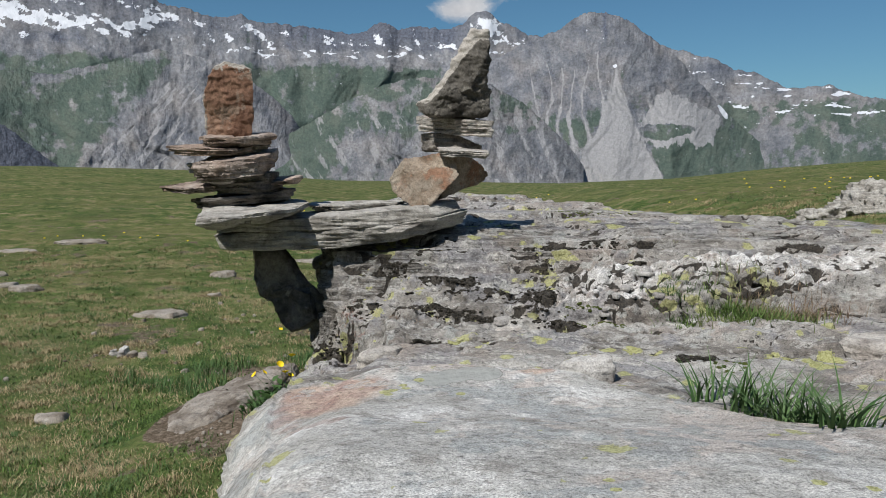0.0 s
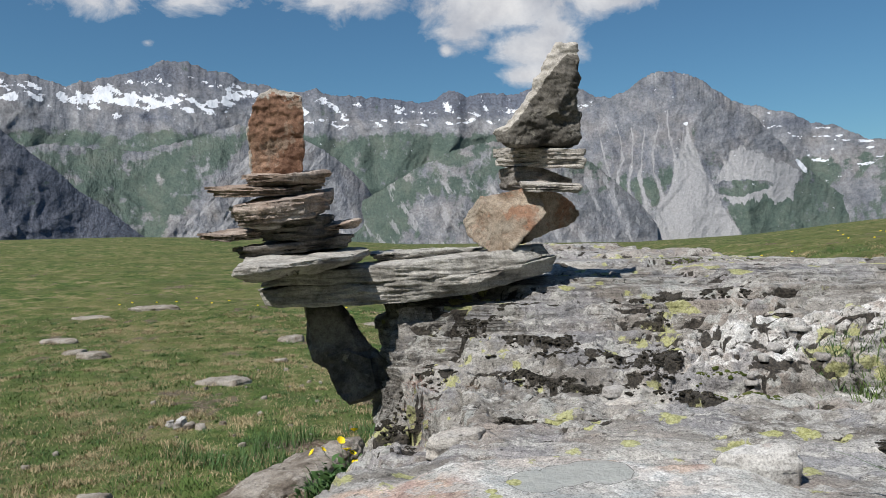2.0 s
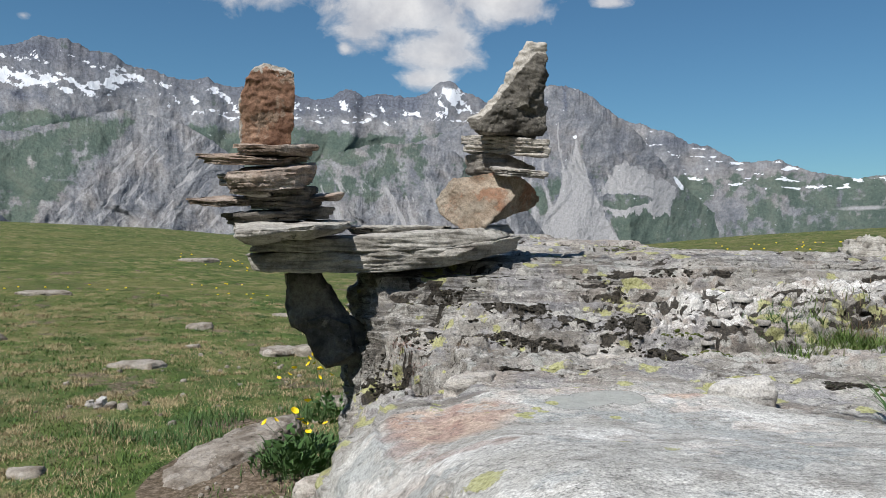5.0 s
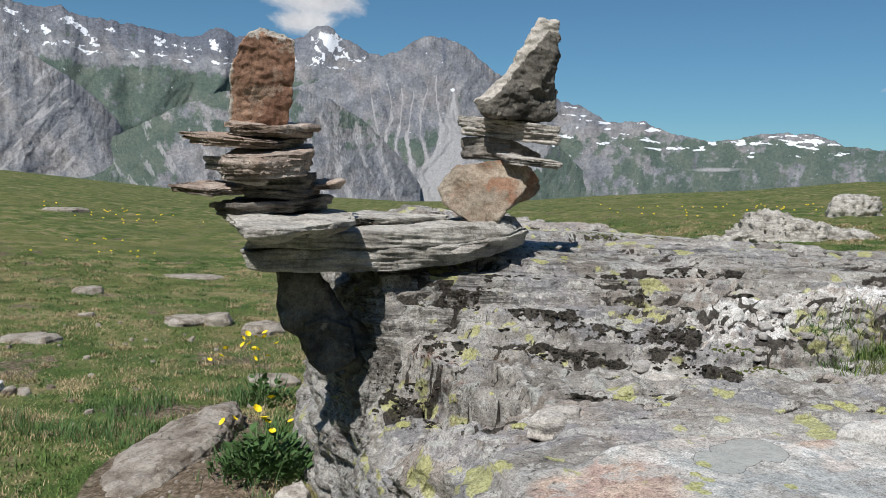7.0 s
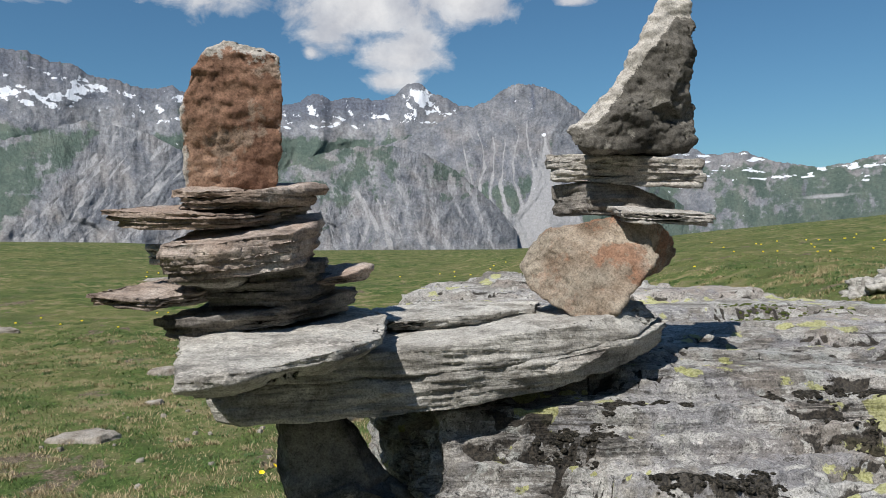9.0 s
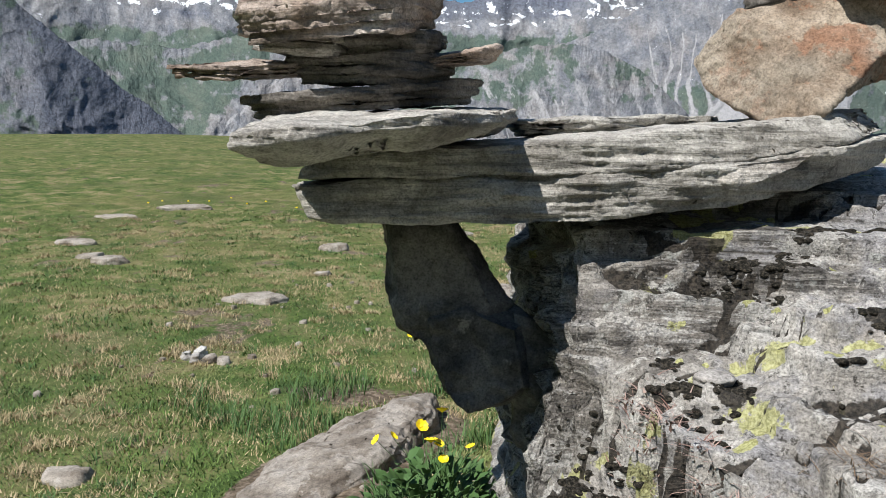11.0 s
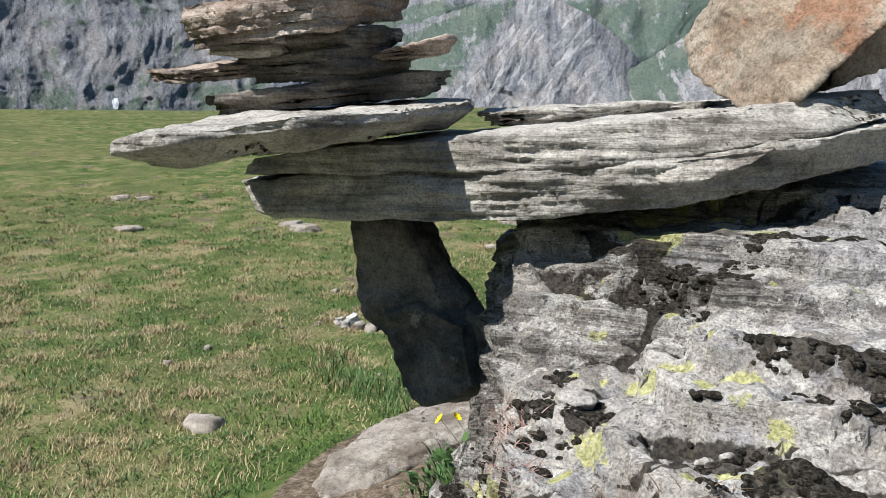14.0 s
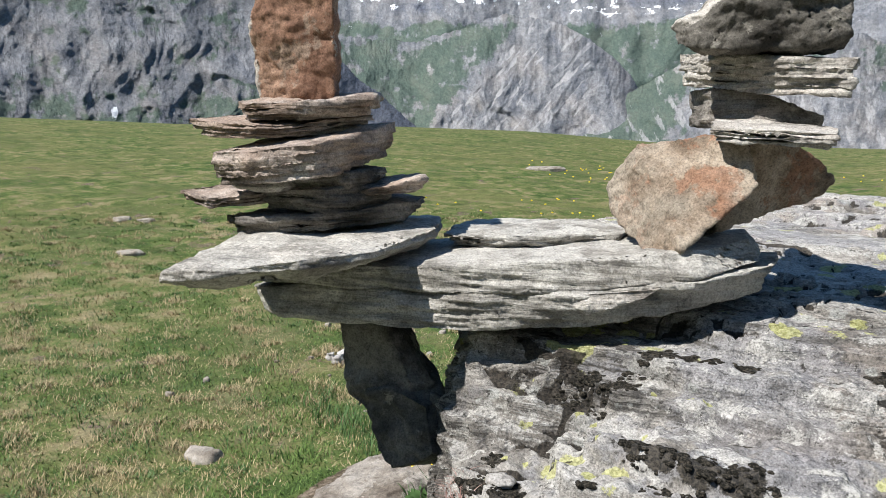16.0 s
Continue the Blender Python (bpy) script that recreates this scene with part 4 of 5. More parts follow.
QUARTZ_AT = [(-.249, 3.199, .02), (-.319, 3.181, .014), (-.092, 3.225, .024), (-.058, 3.2, .026), (.001, 3.19, .022), (.06, 3.446, .04), (.1, 3.42, .04), (.023, 3.459, .03), (-.503, 3.395, .03), (-.387, 3.224, .016), (.3, 2.99, .03), (.27, 2.93, .03), (-.45, 3.29, .03),
             (.5, 2.24, .05), (.78, 2.36, .03), (1.24, 3.27, .16), (.2, 3.36, .05), (.15, 3.4, .05), (.62, 3.3, .05), (.74, 3.3, .05), (.54, 3.33, .05)]
IRON_AT = [(-0.22, 1.92, 0.15), (-0.16, 2.02, 0.16), (-0.27, 2.02, 0.12), (.35, 2.2, .08), (.2, 2.24, .07)]
RUST_AT = [(-.302, 1.83, .06), (-.27, 1.75, .055), (-.23, 1.68, .055), (-.18, 1.64, .05), (-.13, 1.62, .045), (-.333, 1.92, .05), (-.321, 2.0, .045)]
outcrop = build_outcrop()

from mathutils.bvhtree import BVHTree
_deps = [(v.co.copy()) for v in outcrop.data.vertices]
SURFACE = BVHTree.FromPolygons(_deps, [tuple(p.vertices) for p in outcrop.data.polygons])


def on_rock(x, y):
    """Place and normal of the outcrop's top below (x, y)."""
    hit = SURFACE.ray_cast(Vector((x, y, 3)), Vector((0, 0, -1)))
    return hit[0], hit[1]


# ---- single stones ----
def stone_mesh(hulls, cell=0.009, big=0.012, bed=0.007, grit=0.005, bed_rate=60.0, soften=0, seed=0.0, crust=None):
    """Each hull is a list of rough corners; they are filled, cut fine, softened and roughened."""
    bm = bmesh.new()
    for corners in hulls:
        one = bmesh.new()
        for c in corners:
            one.verts.new(c)
        made = bmesh.ops.convex_hull(one, input=one.verts)
        bmesh.ops.delete(one, geom=[g for g in made["geom_interior"] if isinstance(g, bmesh.types.BMVert)], context="VERTS")
        for _ in range(9):
            long = [e for e in one.edges if e.calc_length() > cell * 1.5]
            if not long:
                break
            bmesh.ops.subdivide_edges(one, edges=long, cuts=1)
            bmesh.ops.triangulate(one, faces=[f for f in one.faces if len(f.verts) > 3])
        for _ in range(soften):
            bmesh.ops.smooth_vert(one, verts=one.verts, factor=0.5, use_axis_x=True, use_axis_y=True, use_axis_z=True)
        bmesh.ops.recalc_face_normals(one, faces=one.faces)
        tmp = bpy.data.meshes.new("tmp")
        one.to_mesh(tmp)
        bm.from_mesh(tmp)
        one.free()
        bpy.data.meshes.remove(tmp)
    bm.normal_update()
    P = np.array([v.co for v in bm.verts])
    N = np.array([v.normal for v in bm.verts])
    x, y, z = P.T + seed
    side = 1 - np.abs(N[:, 2])
    d = big * fbm(x * 7, y * 7, z * 9, 3) + bed * (0.35 + side) * 1.6 * fbm(x * 6, y * 6, z * bed_rate, 3, 0.6) + grit * fbm(x * 45, y * 45, z * 60, 3)
    d = d - 2.2 * grit * np.clip(ridged(x * 9, y * 9, z * bed_rate * 0.5, 3) - 0.6, 0, 1)
    P = P + N * d[:, None]
    for v, p in zip(bm.verts, P):
        v.co = p
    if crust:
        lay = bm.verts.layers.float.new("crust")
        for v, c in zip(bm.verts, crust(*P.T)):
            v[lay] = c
    for f in bm.faces:
        f.smooth = True
    return bm


def layered(plan, z0, z1, tilt=(0.0, 0.0), layers=3, seed=0):
    """A flat schist plate as thin layers whose broken edges do not quite meet."""
    r = np.random.RandomState(100 + seed)
    cx, cy = sum(p[0] for p in plan) / len(plan), sum(p[1] for p in plan) / len(plan)
    out, h = [], (z1 - z0) / layers
    for i in range(layers):
        ring, under = [], 0.9 + 0.1 * (i / max(1, layers - 1)) ** 0.8
        for (x, y), (u, v) in zip(plan, plan[1:] + plan[:1]):
            for t in (0.0, 0.33, 0.66):
                s = under * (r.uniform(0.93, 1.01) if t == 0 else r.uniform(0.9, 1.03))
                ring.append((cx + (x + t * (u - x) - cx) * s, cy + (y + t * (v - y) - cy) * s))
        a, b = z0 + h * (i - 0.12), z0 + h * (i + 1.08)
        out.append([(x, y, z + tilt[0] * (x - cx) + tilt[1] * (y - cy)) for x, y in ring for z in (a, b)])
    return out


def stone(name, hulls, material, label, category="stone", group="", parent=None, **how):
    ob = part(name, stone_mesh(hulls, **how), material, parent)
    return tagged(ob, label, category, group)


LEFT = "stones of the left stack"
RIGHT_STACK = "stones of the tall leaning stack"
# the long beam stone and the slab on its end
beam = tagged(new("beam_stone"), "long layered grey schist beam stone bridging to the outcrop", "stone")
low = [(-0.97, 3.40, 0.505), (-0.90, 3.385, 0.498), (-0.45, 3.475, 0.500), (-0.20, 3.55, 0.525), (0.0, 3.62, 0.572), (0.12, 3.74, 0.605), (-0.96, 3.78, 0.505), (-0.4, 3.95, 0.505), (0.12, 3.98, 0.600),
       (-1.0, 3.39, 0.568), (-0.45, 3.47, 0.578), (-0.2, 3.525, 0.598), (0.03, 3.60, 0.640), (0.15, 3.74, 0.665), (-1.0, 3.78, 0.568), (-0.4, 3.98, 0.580), (0.14, 3.98, 0.66)]
high = [(-0.985, 3.385, 0.578), (-0.45, 3.468, 0.586), (-0.2, 3.535, 0.608), (0.03, 3.61, 0.648), (0.12, 3.74, 0.67), (-0.97, 3.80, 0.575), (-0.4, 4.0, 0.586), (0.1, 4.0, 0.66),
        (-0.975, 3.40, 0.612), (-0.7, 3.43, 0.622), (-0.45, 3.475, 0.652), (-0.15, 3.56, 0.678), (0.0, 3.64, 0.698), (0.09, 3.78, 0.715), (-0.95, 3.80, 0.63), (-0.4, 4.0, 0.668), (0.06, 4.0, 0.71)]
part("lower_layer", stone_mesh([low], 0.007, 0.012, 0.007, 0.003, 75, 0), GREY_SCHIST, beam)
part("upper_layer", stone_mesh([high], 0.007, 0.012, 0.006, 0.003, 70, 0, 0.4), GREY_SCHIST, beam)
part("bulge", stone_mesh([[(-0.30, 3.53, 0.565), (-0.2, 3.52, 0.555), (-0.08, 3.56, 0.60), (-0.05, 3.57, 0.625), (-0.2, 3.52, 0.607), (-0.2, 3.6, 0.58), (-0.1, 3.64, 0.6)]], 0.007, 0.006, 0.004, 0.002, 60, 2), PALE_SCHIST, beam)
stone("flat_stone", layered([(-0.62, 3.66), (-0.5, 3.64), (-0.36, 3.7), (-0.2, 3.79), (-0.16, 3.95), (-0.4, 4.08), (-0.66, 3.95)], 0.668, 0.697, (0.02, 0.02), 3, 1), GREY_SCHIST, "thin flat grey schist plate lying on the beam stone", seed=1.0)
TOP_SLAB = [(-0.955, 3.065, 0.610, 0.652), (-0.87, 3.075, 0.618, 0.664), (-0.69, 3.17, 0.640, 0.685), (-0.605, 3.32, 0.650, 0.690), (-0.6, 3.6, 0.66, 0.712), (-0.7, 3.8, 0.665, 0.715), (-1.03, 3.78, 0.655, 0.71), (-1.06, 3.46, 0.645, 0.698), (-0.98, 3.2, 0.63, 0.672)]
stone("flat_stone", [[(x, y, z) for x, y, a, b in TOP_SLAB for z in (a + 0.62 * (b - a), b)] + [(-0.82 + (x + 0.82) * 0.8, 3.5 + (y - 3.5) * 0.8, a) for x, y, a, b in TOP_SLAB]],
      GREY_SCHIST, "broad pale grey slab carrying the stack, its end jutting out", "stone", LEFT, bed_rate=45.0, cell=0.007, big=0.014, grit=0.004,
      # pale crust, which also paints the sunlit top lighter than the shaded rim
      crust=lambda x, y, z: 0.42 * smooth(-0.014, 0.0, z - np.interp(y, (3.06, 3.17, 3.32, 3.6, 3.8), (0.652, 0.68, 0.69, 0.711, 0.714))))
stone("flat_stone", layered([(-1.12, 3.42), (-1.03, 3.37), (-0.8, 3.44), (-0.675, 3.62), (-0.7, 3.74), (-0.95, 3.72)], 0.712, 0.752, (0.06, 0.08), 3, 2), DARK_SCHIST, "dark thin schist plate with a pale broken end", "stone", LEFT, seed=2.0)
stone("flat_stone", layered([(-1.25, 3.4), (-1.1, 3.34), (-1.0, 3.4), (-0.92, 3.62), (-1.12, 3.56)], 0.770, 0.794, (-0.02, 0.14), 3, 3), BROWN_SCHIST, "reddish brown pointed schist plate", "stone", LEFT, seed=3.0)
stone("flat_stone", layered([(-1.02, 3.42), (-0.8, 3.42), (-0.72, 3.6), (-0.8, 3.72), (-1.0, 3.68)], 0.762, 0.812, (0.0, 0.08), 3, 4), DARK_SCHIST, "dark schist plate in the middle of the stack", "stone", LEFT, seed=4.0)
stone("flat_stone", layered([(-0.8, 3.5), (-0.69, 3.52), (-0.635, 3.6), (-0.7, 3.7), (-0.8, 3.68)], 0.800, 0.820, (0.1, 0.14), 3, 5), BROWN_SCHIST, "small pale brown plate jutting from the stack", "stone", LEFT, seed=5.0)
stone("wedge_stone", layered([(-1.09, 3.4), (-1.02, 3.36), (-0.91, 3.4), (-0.9, 3.5), (-1.06, 3.5)], 0.806, 0.846, (-0.12, 0.1), 3, 6), PALE_SCHIST, "small white-edged wedge stone between plates", "stone", LEFT, seed=6.0)
stone("wedge_stone", layered([(-0.92, 3.43), (-0.76, 3.46), (-0.74, 3.6), (-0.9, 3.66)], 0.812, 0.846, (0.05, 0.06), 3, 7), DARK_SCHIST, "dark wedge stone between plates", "stone", LEFT, seed=7.0)
stone("wedge_stone", layered([(-1.14, 3.47), (-1.09, 3.42), (-1.03, 3.46), (-1.05, 3.58), (-1.12, 3.58)], 0.848, 0.89, (0, 0), 3, 8), PALE_SCHIST, "small pale chock stone wedged at the edge", "stone", LEFT, seed=8.0)
stone("block_stone", layered([(-1.075, 3.33), (-0.95, 3.31), (-0.79, 3.37), (-0.755, 3.5), (-0.77, 3.68), (-1.0, 3.66)], 0.846, 0.922, (0.06, 0.17), 4, 9), BROWN_SCHIST, "thick brown layered block with a pink-tan top", "stone", LEFT, seed=9.0, bed_rate=50.0)
stone("flat_stone", layered([(-1.215, 3.41), (-1.12, 3.37), (-0.95, 3.36), (-0.87, 3.42), (-0.78, 3.6), (-0.9, 3.66), (-1.1, 3.56)], 0.938, 0.972, (-0.03, 0.14), 3, 10), BROWN_SCHIST, "brown grey schist plate with a jutting corner", "stone", LEFT, seed=10.0)
stone("flat_stone", layered([(-1.07, 3.43), (-1.0, 3.37), (-0.86, 3.4), (-0.745, 3.53), (-0.8, 3.66), (-1.02, 3.62)], 0.978, 1.018, (0.0, 0.12), 3, 11), BROWN_SCHIST, "flat brown schist plate under the orange stone", "stone", LEFT, seed=11.0)
UPRIGHT = [(1.02, -0.105, 0.097, 0.0), (1.10, -0.11, 0.104, -0.012), (1.2, -0.106, 0.11, -0.03), (1.28, -0.085, 0.113, -0.045), (1.325, -0.055, 0.108, -0.045), (1.35, -0.015, 0.075, -0.035)]
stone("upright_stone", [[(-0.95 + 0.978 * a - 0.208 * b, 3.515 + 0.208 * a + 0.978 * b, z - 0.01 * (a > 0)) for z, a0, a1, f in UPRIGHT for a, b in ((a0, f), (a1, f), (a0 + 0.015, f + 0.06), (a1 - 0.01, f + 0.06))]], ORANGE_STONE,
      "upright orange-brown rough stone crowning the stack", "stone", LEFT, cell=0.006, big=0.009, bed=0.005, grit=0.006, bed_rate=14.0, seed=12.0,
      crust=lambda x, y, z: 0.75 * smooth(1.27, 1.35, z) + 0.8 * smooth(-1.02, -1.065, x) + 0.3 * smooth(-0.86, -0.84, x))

# the prop under the beam
UPPER_PROP = [(-0.893, 0.488), (-0.886, 0.365), (-0.858, 0.265), (-0.80, 0.225), (-0.62, 0.20), (-0.605, 0.32), (-0.655, 0.40), (-0.735, 0.488)]
LOWER_PROP = [(-0.81, 0.245), (-0.755, 0.127), (-0.697, 0.083), (-0.62, 0.105), (-0.545, 0.15), (-0.57, 0.29), (-0.70, 0.33), (-0.80, 0.30)]
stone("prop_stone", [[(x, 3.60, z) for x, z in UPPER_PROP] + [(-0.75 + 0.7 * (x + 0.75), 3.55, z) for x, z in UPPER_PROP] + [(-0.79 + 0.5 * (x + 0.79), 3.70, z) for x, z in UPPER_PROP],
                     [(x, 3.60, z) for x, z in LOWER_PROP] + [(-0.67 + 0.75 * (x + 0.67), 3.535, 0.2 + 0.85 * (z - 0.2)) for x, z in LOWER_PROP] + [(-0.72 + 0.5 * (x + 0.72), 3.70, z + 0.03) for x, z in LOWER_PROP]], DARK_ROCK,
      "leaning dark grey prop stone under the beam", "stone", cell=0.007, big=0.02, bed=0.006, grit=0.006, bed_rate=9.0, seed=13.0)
# dark block stands in for the shaded recess between prop and outcrop
stone("gap_shade_block", [[(-0.60, 3.57, 0.30), (-0.52, 3.57, 0.28), (-0.47, 3.58, 0.1), (-0.50, 3.55, -0.05), (-0.60, 3.6, 0.04), (-0.62, 3.68, 0.28), (-0.5, 3.7, 0.2), (-0.48, 3.7, -0.3), (-0.54, 3.72, -0.3), (-0.46, 3.54, -0.2)]], DARK_ROCK,
      "dark block filling the shaded gap between prop and outcrop", "stone", big=0.025, bed_rate=12.0, seed=14.0)

# the tall stack
stone("boulder", [[(-0.242, 3.81, 0.82), (-0.165, 3.77, 0.915), (0.065, 3.76, 0.952), (0.108, 3.69, 0.835), (-0.025, 3.62, 0.70), (-0.10, 3.655, 0.666), (-0.215, 3.77, 0.752), (-0.15, 3.98, 0.90), (0.05, 3.95, 0.93), (-0.1, 3.92, 0.72)],
                  [(0.02, 3.77, 0.948), (0.12, 3.80, 0.952), (0.20, 3.88, 0.90), (0.252, 3.97, 0.84), (0.205, 3.96, 0.795), (0.05, 3.85, 0.775), (0.0, 3.97, 0.93), (0.2, 4.02, 0.87), (-0.05, 3.9, 0.70), (0.02, 3.78, 0.72)]], TAN_STONE,
      "big tan and rust boulder balanced on the beam", "stone", RIGHT_STACK, cell=0.007, big=0.012, bed=0.005, grit=0.009, bed_rate=14.0, seed=15.0)
stone("flat_stone", layered([(0.0, 3.68), (0.1, 3.66), (0.25, 3.67), (0.26, 3.78), (0.1, 3.86), (0.0, 3.8)], 0.930, 0.962, (-0.06, 0.12), 3, 16), PALE_SCHIST, "small pale grey plate with a tan top", "stone", RIGHT_STACK, seed=16.0)
stone("wedge_stone", [[(-0.10, 4.06, 0.962), (-0.10, 4.06, 1.05), (-0.02, 3.90, 0.958), (-0.02, 3.90, 1.05), (0.215, 3.88, 0.955), (0.215, 3.88, 0.985), (0.1, 3.85, 0.957), (0.08, 3.86, 1.04), (0.17, 4.04, 0.96), (0.17, 4.04, 1.0), (-0.05, 4.15, 0.96), (-0.05, 4.15, 1.05)]],
      DARK_SCHIST, "dark grey wedge stone in shade", "stone", RIGHT_STACK, seed=17.0, big=0.008)
stone("flat_stone", layered([(-0.13, 4.02), (-0.03, 3.88), (0.15, 3.78), (0.285, 3.775), (0.27, 3.93), (0.08, 4.08), (-0.1, 4.16)], 1.05, 1.125, (-0.06, 0.1), 4, 18), PALE_SCHIST, "long layered grey schist slab across the stack", "stone", RIGHT_STACK, seed=18.0, bed_rate=55.0)
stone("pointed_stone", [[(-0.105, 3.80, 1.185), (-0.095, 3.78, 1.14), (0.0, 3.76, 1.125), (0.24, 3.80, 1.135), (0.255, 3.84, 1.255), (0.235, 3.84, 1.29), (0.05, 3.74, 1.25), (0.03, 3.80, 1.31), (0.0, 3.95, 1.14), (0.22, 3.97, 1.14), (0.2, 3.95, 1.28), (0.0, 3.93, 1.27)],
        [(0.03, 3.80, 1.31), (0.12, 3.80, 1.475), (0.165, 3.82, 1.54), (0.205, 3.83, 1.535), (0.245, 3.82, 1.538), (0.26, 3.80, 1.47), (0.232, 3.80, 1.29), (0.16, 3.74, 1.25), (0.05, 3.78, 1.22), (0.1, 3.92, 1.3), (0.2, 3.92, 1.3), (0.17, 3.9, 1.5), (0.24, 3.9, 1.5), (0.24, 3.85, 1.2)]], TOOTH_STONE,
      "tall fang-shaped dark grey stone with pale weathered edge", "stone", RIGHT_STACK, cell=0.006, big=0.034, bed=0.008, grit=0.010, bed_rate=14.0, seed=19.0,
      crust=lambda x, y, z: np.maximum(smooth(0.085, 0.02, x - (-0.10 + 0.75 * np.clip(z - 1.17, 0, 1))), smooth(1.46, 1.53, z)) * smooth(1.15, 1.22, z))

# ---- loose stones about the outcrop ----
rng = np.random.RandomState(11)


def lump(cx, cy, w, d, h, sink=0.35, turn=0.0, n=9, seed=0):
    """Rough corners of a half-buried stone at (cx, cy)."""
    r = np.random.RandomState(seed)
    z = float(ground_height(cx, cy))
    out = []
    for i in range(n):
        a = 2 * math.pi * (i + 0.6 * r.rand()) / n
        x, y = 0.5 * w * math.cos(a) * r.uniform(0.8, 1.1), 0.5 * d * math.sin(a) * r.uniform(0.8, 1.1)
        X, Y = cx + x * math.cos(turn) - y * math.sin(turn), cy + x * math.sin(turn) + y * math.cos(turn)
        q, dip = r.uniform(0.72, 0.94), 0.25 * (x / w + 0.5 * y / d)
        out += [(X, Y, z - sink * h), (X, Y, z + h * r.uniform(0.15, 0.5)), (cx + q * (X - cx), cy + q * (Y - cy), z + h * (0.8 + dip + r.uniform(-0.08, 0.08)))]
    return out


MEADOW = "stones lying in the meadow"
for i, (x, y, w, d, h, lab) in enumerate([
        (-3.30, 8.25, 0.60, 0.40, 0.10, "flat tan stone lying in the meadow turf"), (-2.05, 9.3, 0.55, 0.4, 0.15, "low grey stone lying in the meadow turf"), (-1.75, 9.35, 0.50, 0.35, 0.22, "angular grey stone lying in the meadow turf"),
        (-3.58, 11.25, 0.42, 0.3, 0.17, "pale rounded stone lying in the meadow turf"), (-2.61, 4.80, 0.24, 0.17, 0.09, "small grey stone sunk in the meadow turf"), (-8.1, 13.4, 0.95, 0.5, 0.11, "flat grey stone lying in the meadow turf"),
        (-7.6, 14.8, 1.1, 0.6, 0.10, "flat grey stone lying in the meadow turf"), (-7.0, 10.85, 0.7, 0.4, 0.09, "flat tan stone lying in the meadow turf"), (-5.7, 9.65, 0.5, 0.26, 0.12, "tan wedge-shaped stone lying in the meadow turf"),
        (-1.2, 8.9, 0.5, 0.4, 0.2, "pale grey stone lying in the meadow turf"), (-2.5, 13.3, 1.2, 0.6, 0.08, "long flat grey stone sunk in the turf"), (-6.1, 9.9, 0.35, 0.3, 0.08, "small flat stone sunk in the turf"),
        (-9.9, 10.95, 0.4, 0.3, 0.12, "pale stone lying in the meadow turf"), (-10.3, 10.8, 0.5, 0.3, 0.12, "pale stone lying in the meadow turf"), (-7.8, 8.8, 0.45, 0.3, 0.08, "flat stone sunk in the turf"),
        (-3.15, 9.6, 0.22, 0.2, 0.07, "small stone sunk in the turf"), (-1.0, 6.85, 0.5, 0.35, 0.11, "pale stone beside the yellow flowers"), (-8.5, 27.0, 1.6, 1.0, 0.25, "distant stone in the meadow")]):
    stone("meadow_stone", [lump(x, y, w, d, 0.6 * h, 0.5, 0.3 * math.sin(i * 2.3), 6 + i % 3, i)], MEADOW_STONE, lab, "stone", MEADOW, cell=0.015 + 0.0012 * y, big=0.008, bed=0.012, grit=0.007, bed_rate=24.0, seed=20.0 + i)
for i, (x, y, w) in enumerate([(-3.02, 6.55, 0.10), (-2.93, 6.50, 0.09), (-2.97, 6.62, 0.12), (-2.86, 6.55, 0.13), (-2.76, 6.55, 0.12)]):
    stone("quartz_lump", [lump(x, y, w, w * 0.8, 0.07 if i < 3 else 0.045, 0.3, 0.4 * i, 6, 40 + i)], WHITE_QUARTZ if i < 3 else MEADOW_STONE, "white quartz lump lying in the turf" if i < 3 else "pale stone beside quartz lumps in the turf", "stone", "quartz lumps in the meadow", cell=0.012, seed=30.0 + i)
PEBBLES = [(-1.5 + 0.75 * rng.rand(), 4.0 + 1.2 * rng.rand(), 0.012 + 0.03 * rng.rand() ** 2) for _ in range(90)] + [(-3.6 + 2.6 * rng.rand(), 5.4 + 4 * rng.rand(), 0.03 + 0.05 * rng.rand()) for _ in range(40)]
for i, (x, y, w) in enumerate(PEBBLES):
    stone("pebble", [lump(x, y, w, w * 0.8, w * 0.45, 0.4, i, 5, 60 + i)], MEADOW_STONE, "small pebble on the soil", "pebble", "pebbles on the soil", cell=0.012, big=0.004, bed=0.002, grit=0.001, seed=i * 0.7)

# the long tan rock in the soil
ROCK_PLAN = [(-1.55, 4.30), (-1.69, 4.40), (-1.77, 4.6), (-1.76, 4.9), (-1.66, 5.2), (-1.5, 5.5), (-1.34, 5.72), (-1.18, 5.75), (-1.13, 5.5), (-1.18, 5.2), (-1.26, 4.9), (-1.33, 4.65), (-1.43, 4.4)]


def low_rock(plan, z0, rise, lean):
    cx, cy = sum(p[0] for p in plan) / len(plan), sum(p[1] for p in plan) / len(plan)
    return [(cx + (x - cx) * q, cy + (y - cy) * q, z0 + dz * rise + lean[0] * (x - cx) * q + lean[1] * (y - cy) * q) for x, y in plan for q, dz in ((1.03, -1.5), (1.0, 0.3), (0.93, 0.7), (0.78, 0.95), (0.45, 1.08))]


stone("ground_rock", [low_rock(ROCK_PLAN, -0.745, 0.115, (0.10, 0.02)), low_rock([(x - 0.1 * (y - 4.9) + 0.02, 4.75 + 0.5 * (y - 4.75)) for x, y in ROCK_PLAN], -0.74, 0.125, (0.12, 0.02))], TAN_ROCK,
      "long low tan rock showing through the soil", "rock", cell=0.013, big=0.03, bed=0.012, grit=0.008, bed_rate=24.0, seed=50.0)
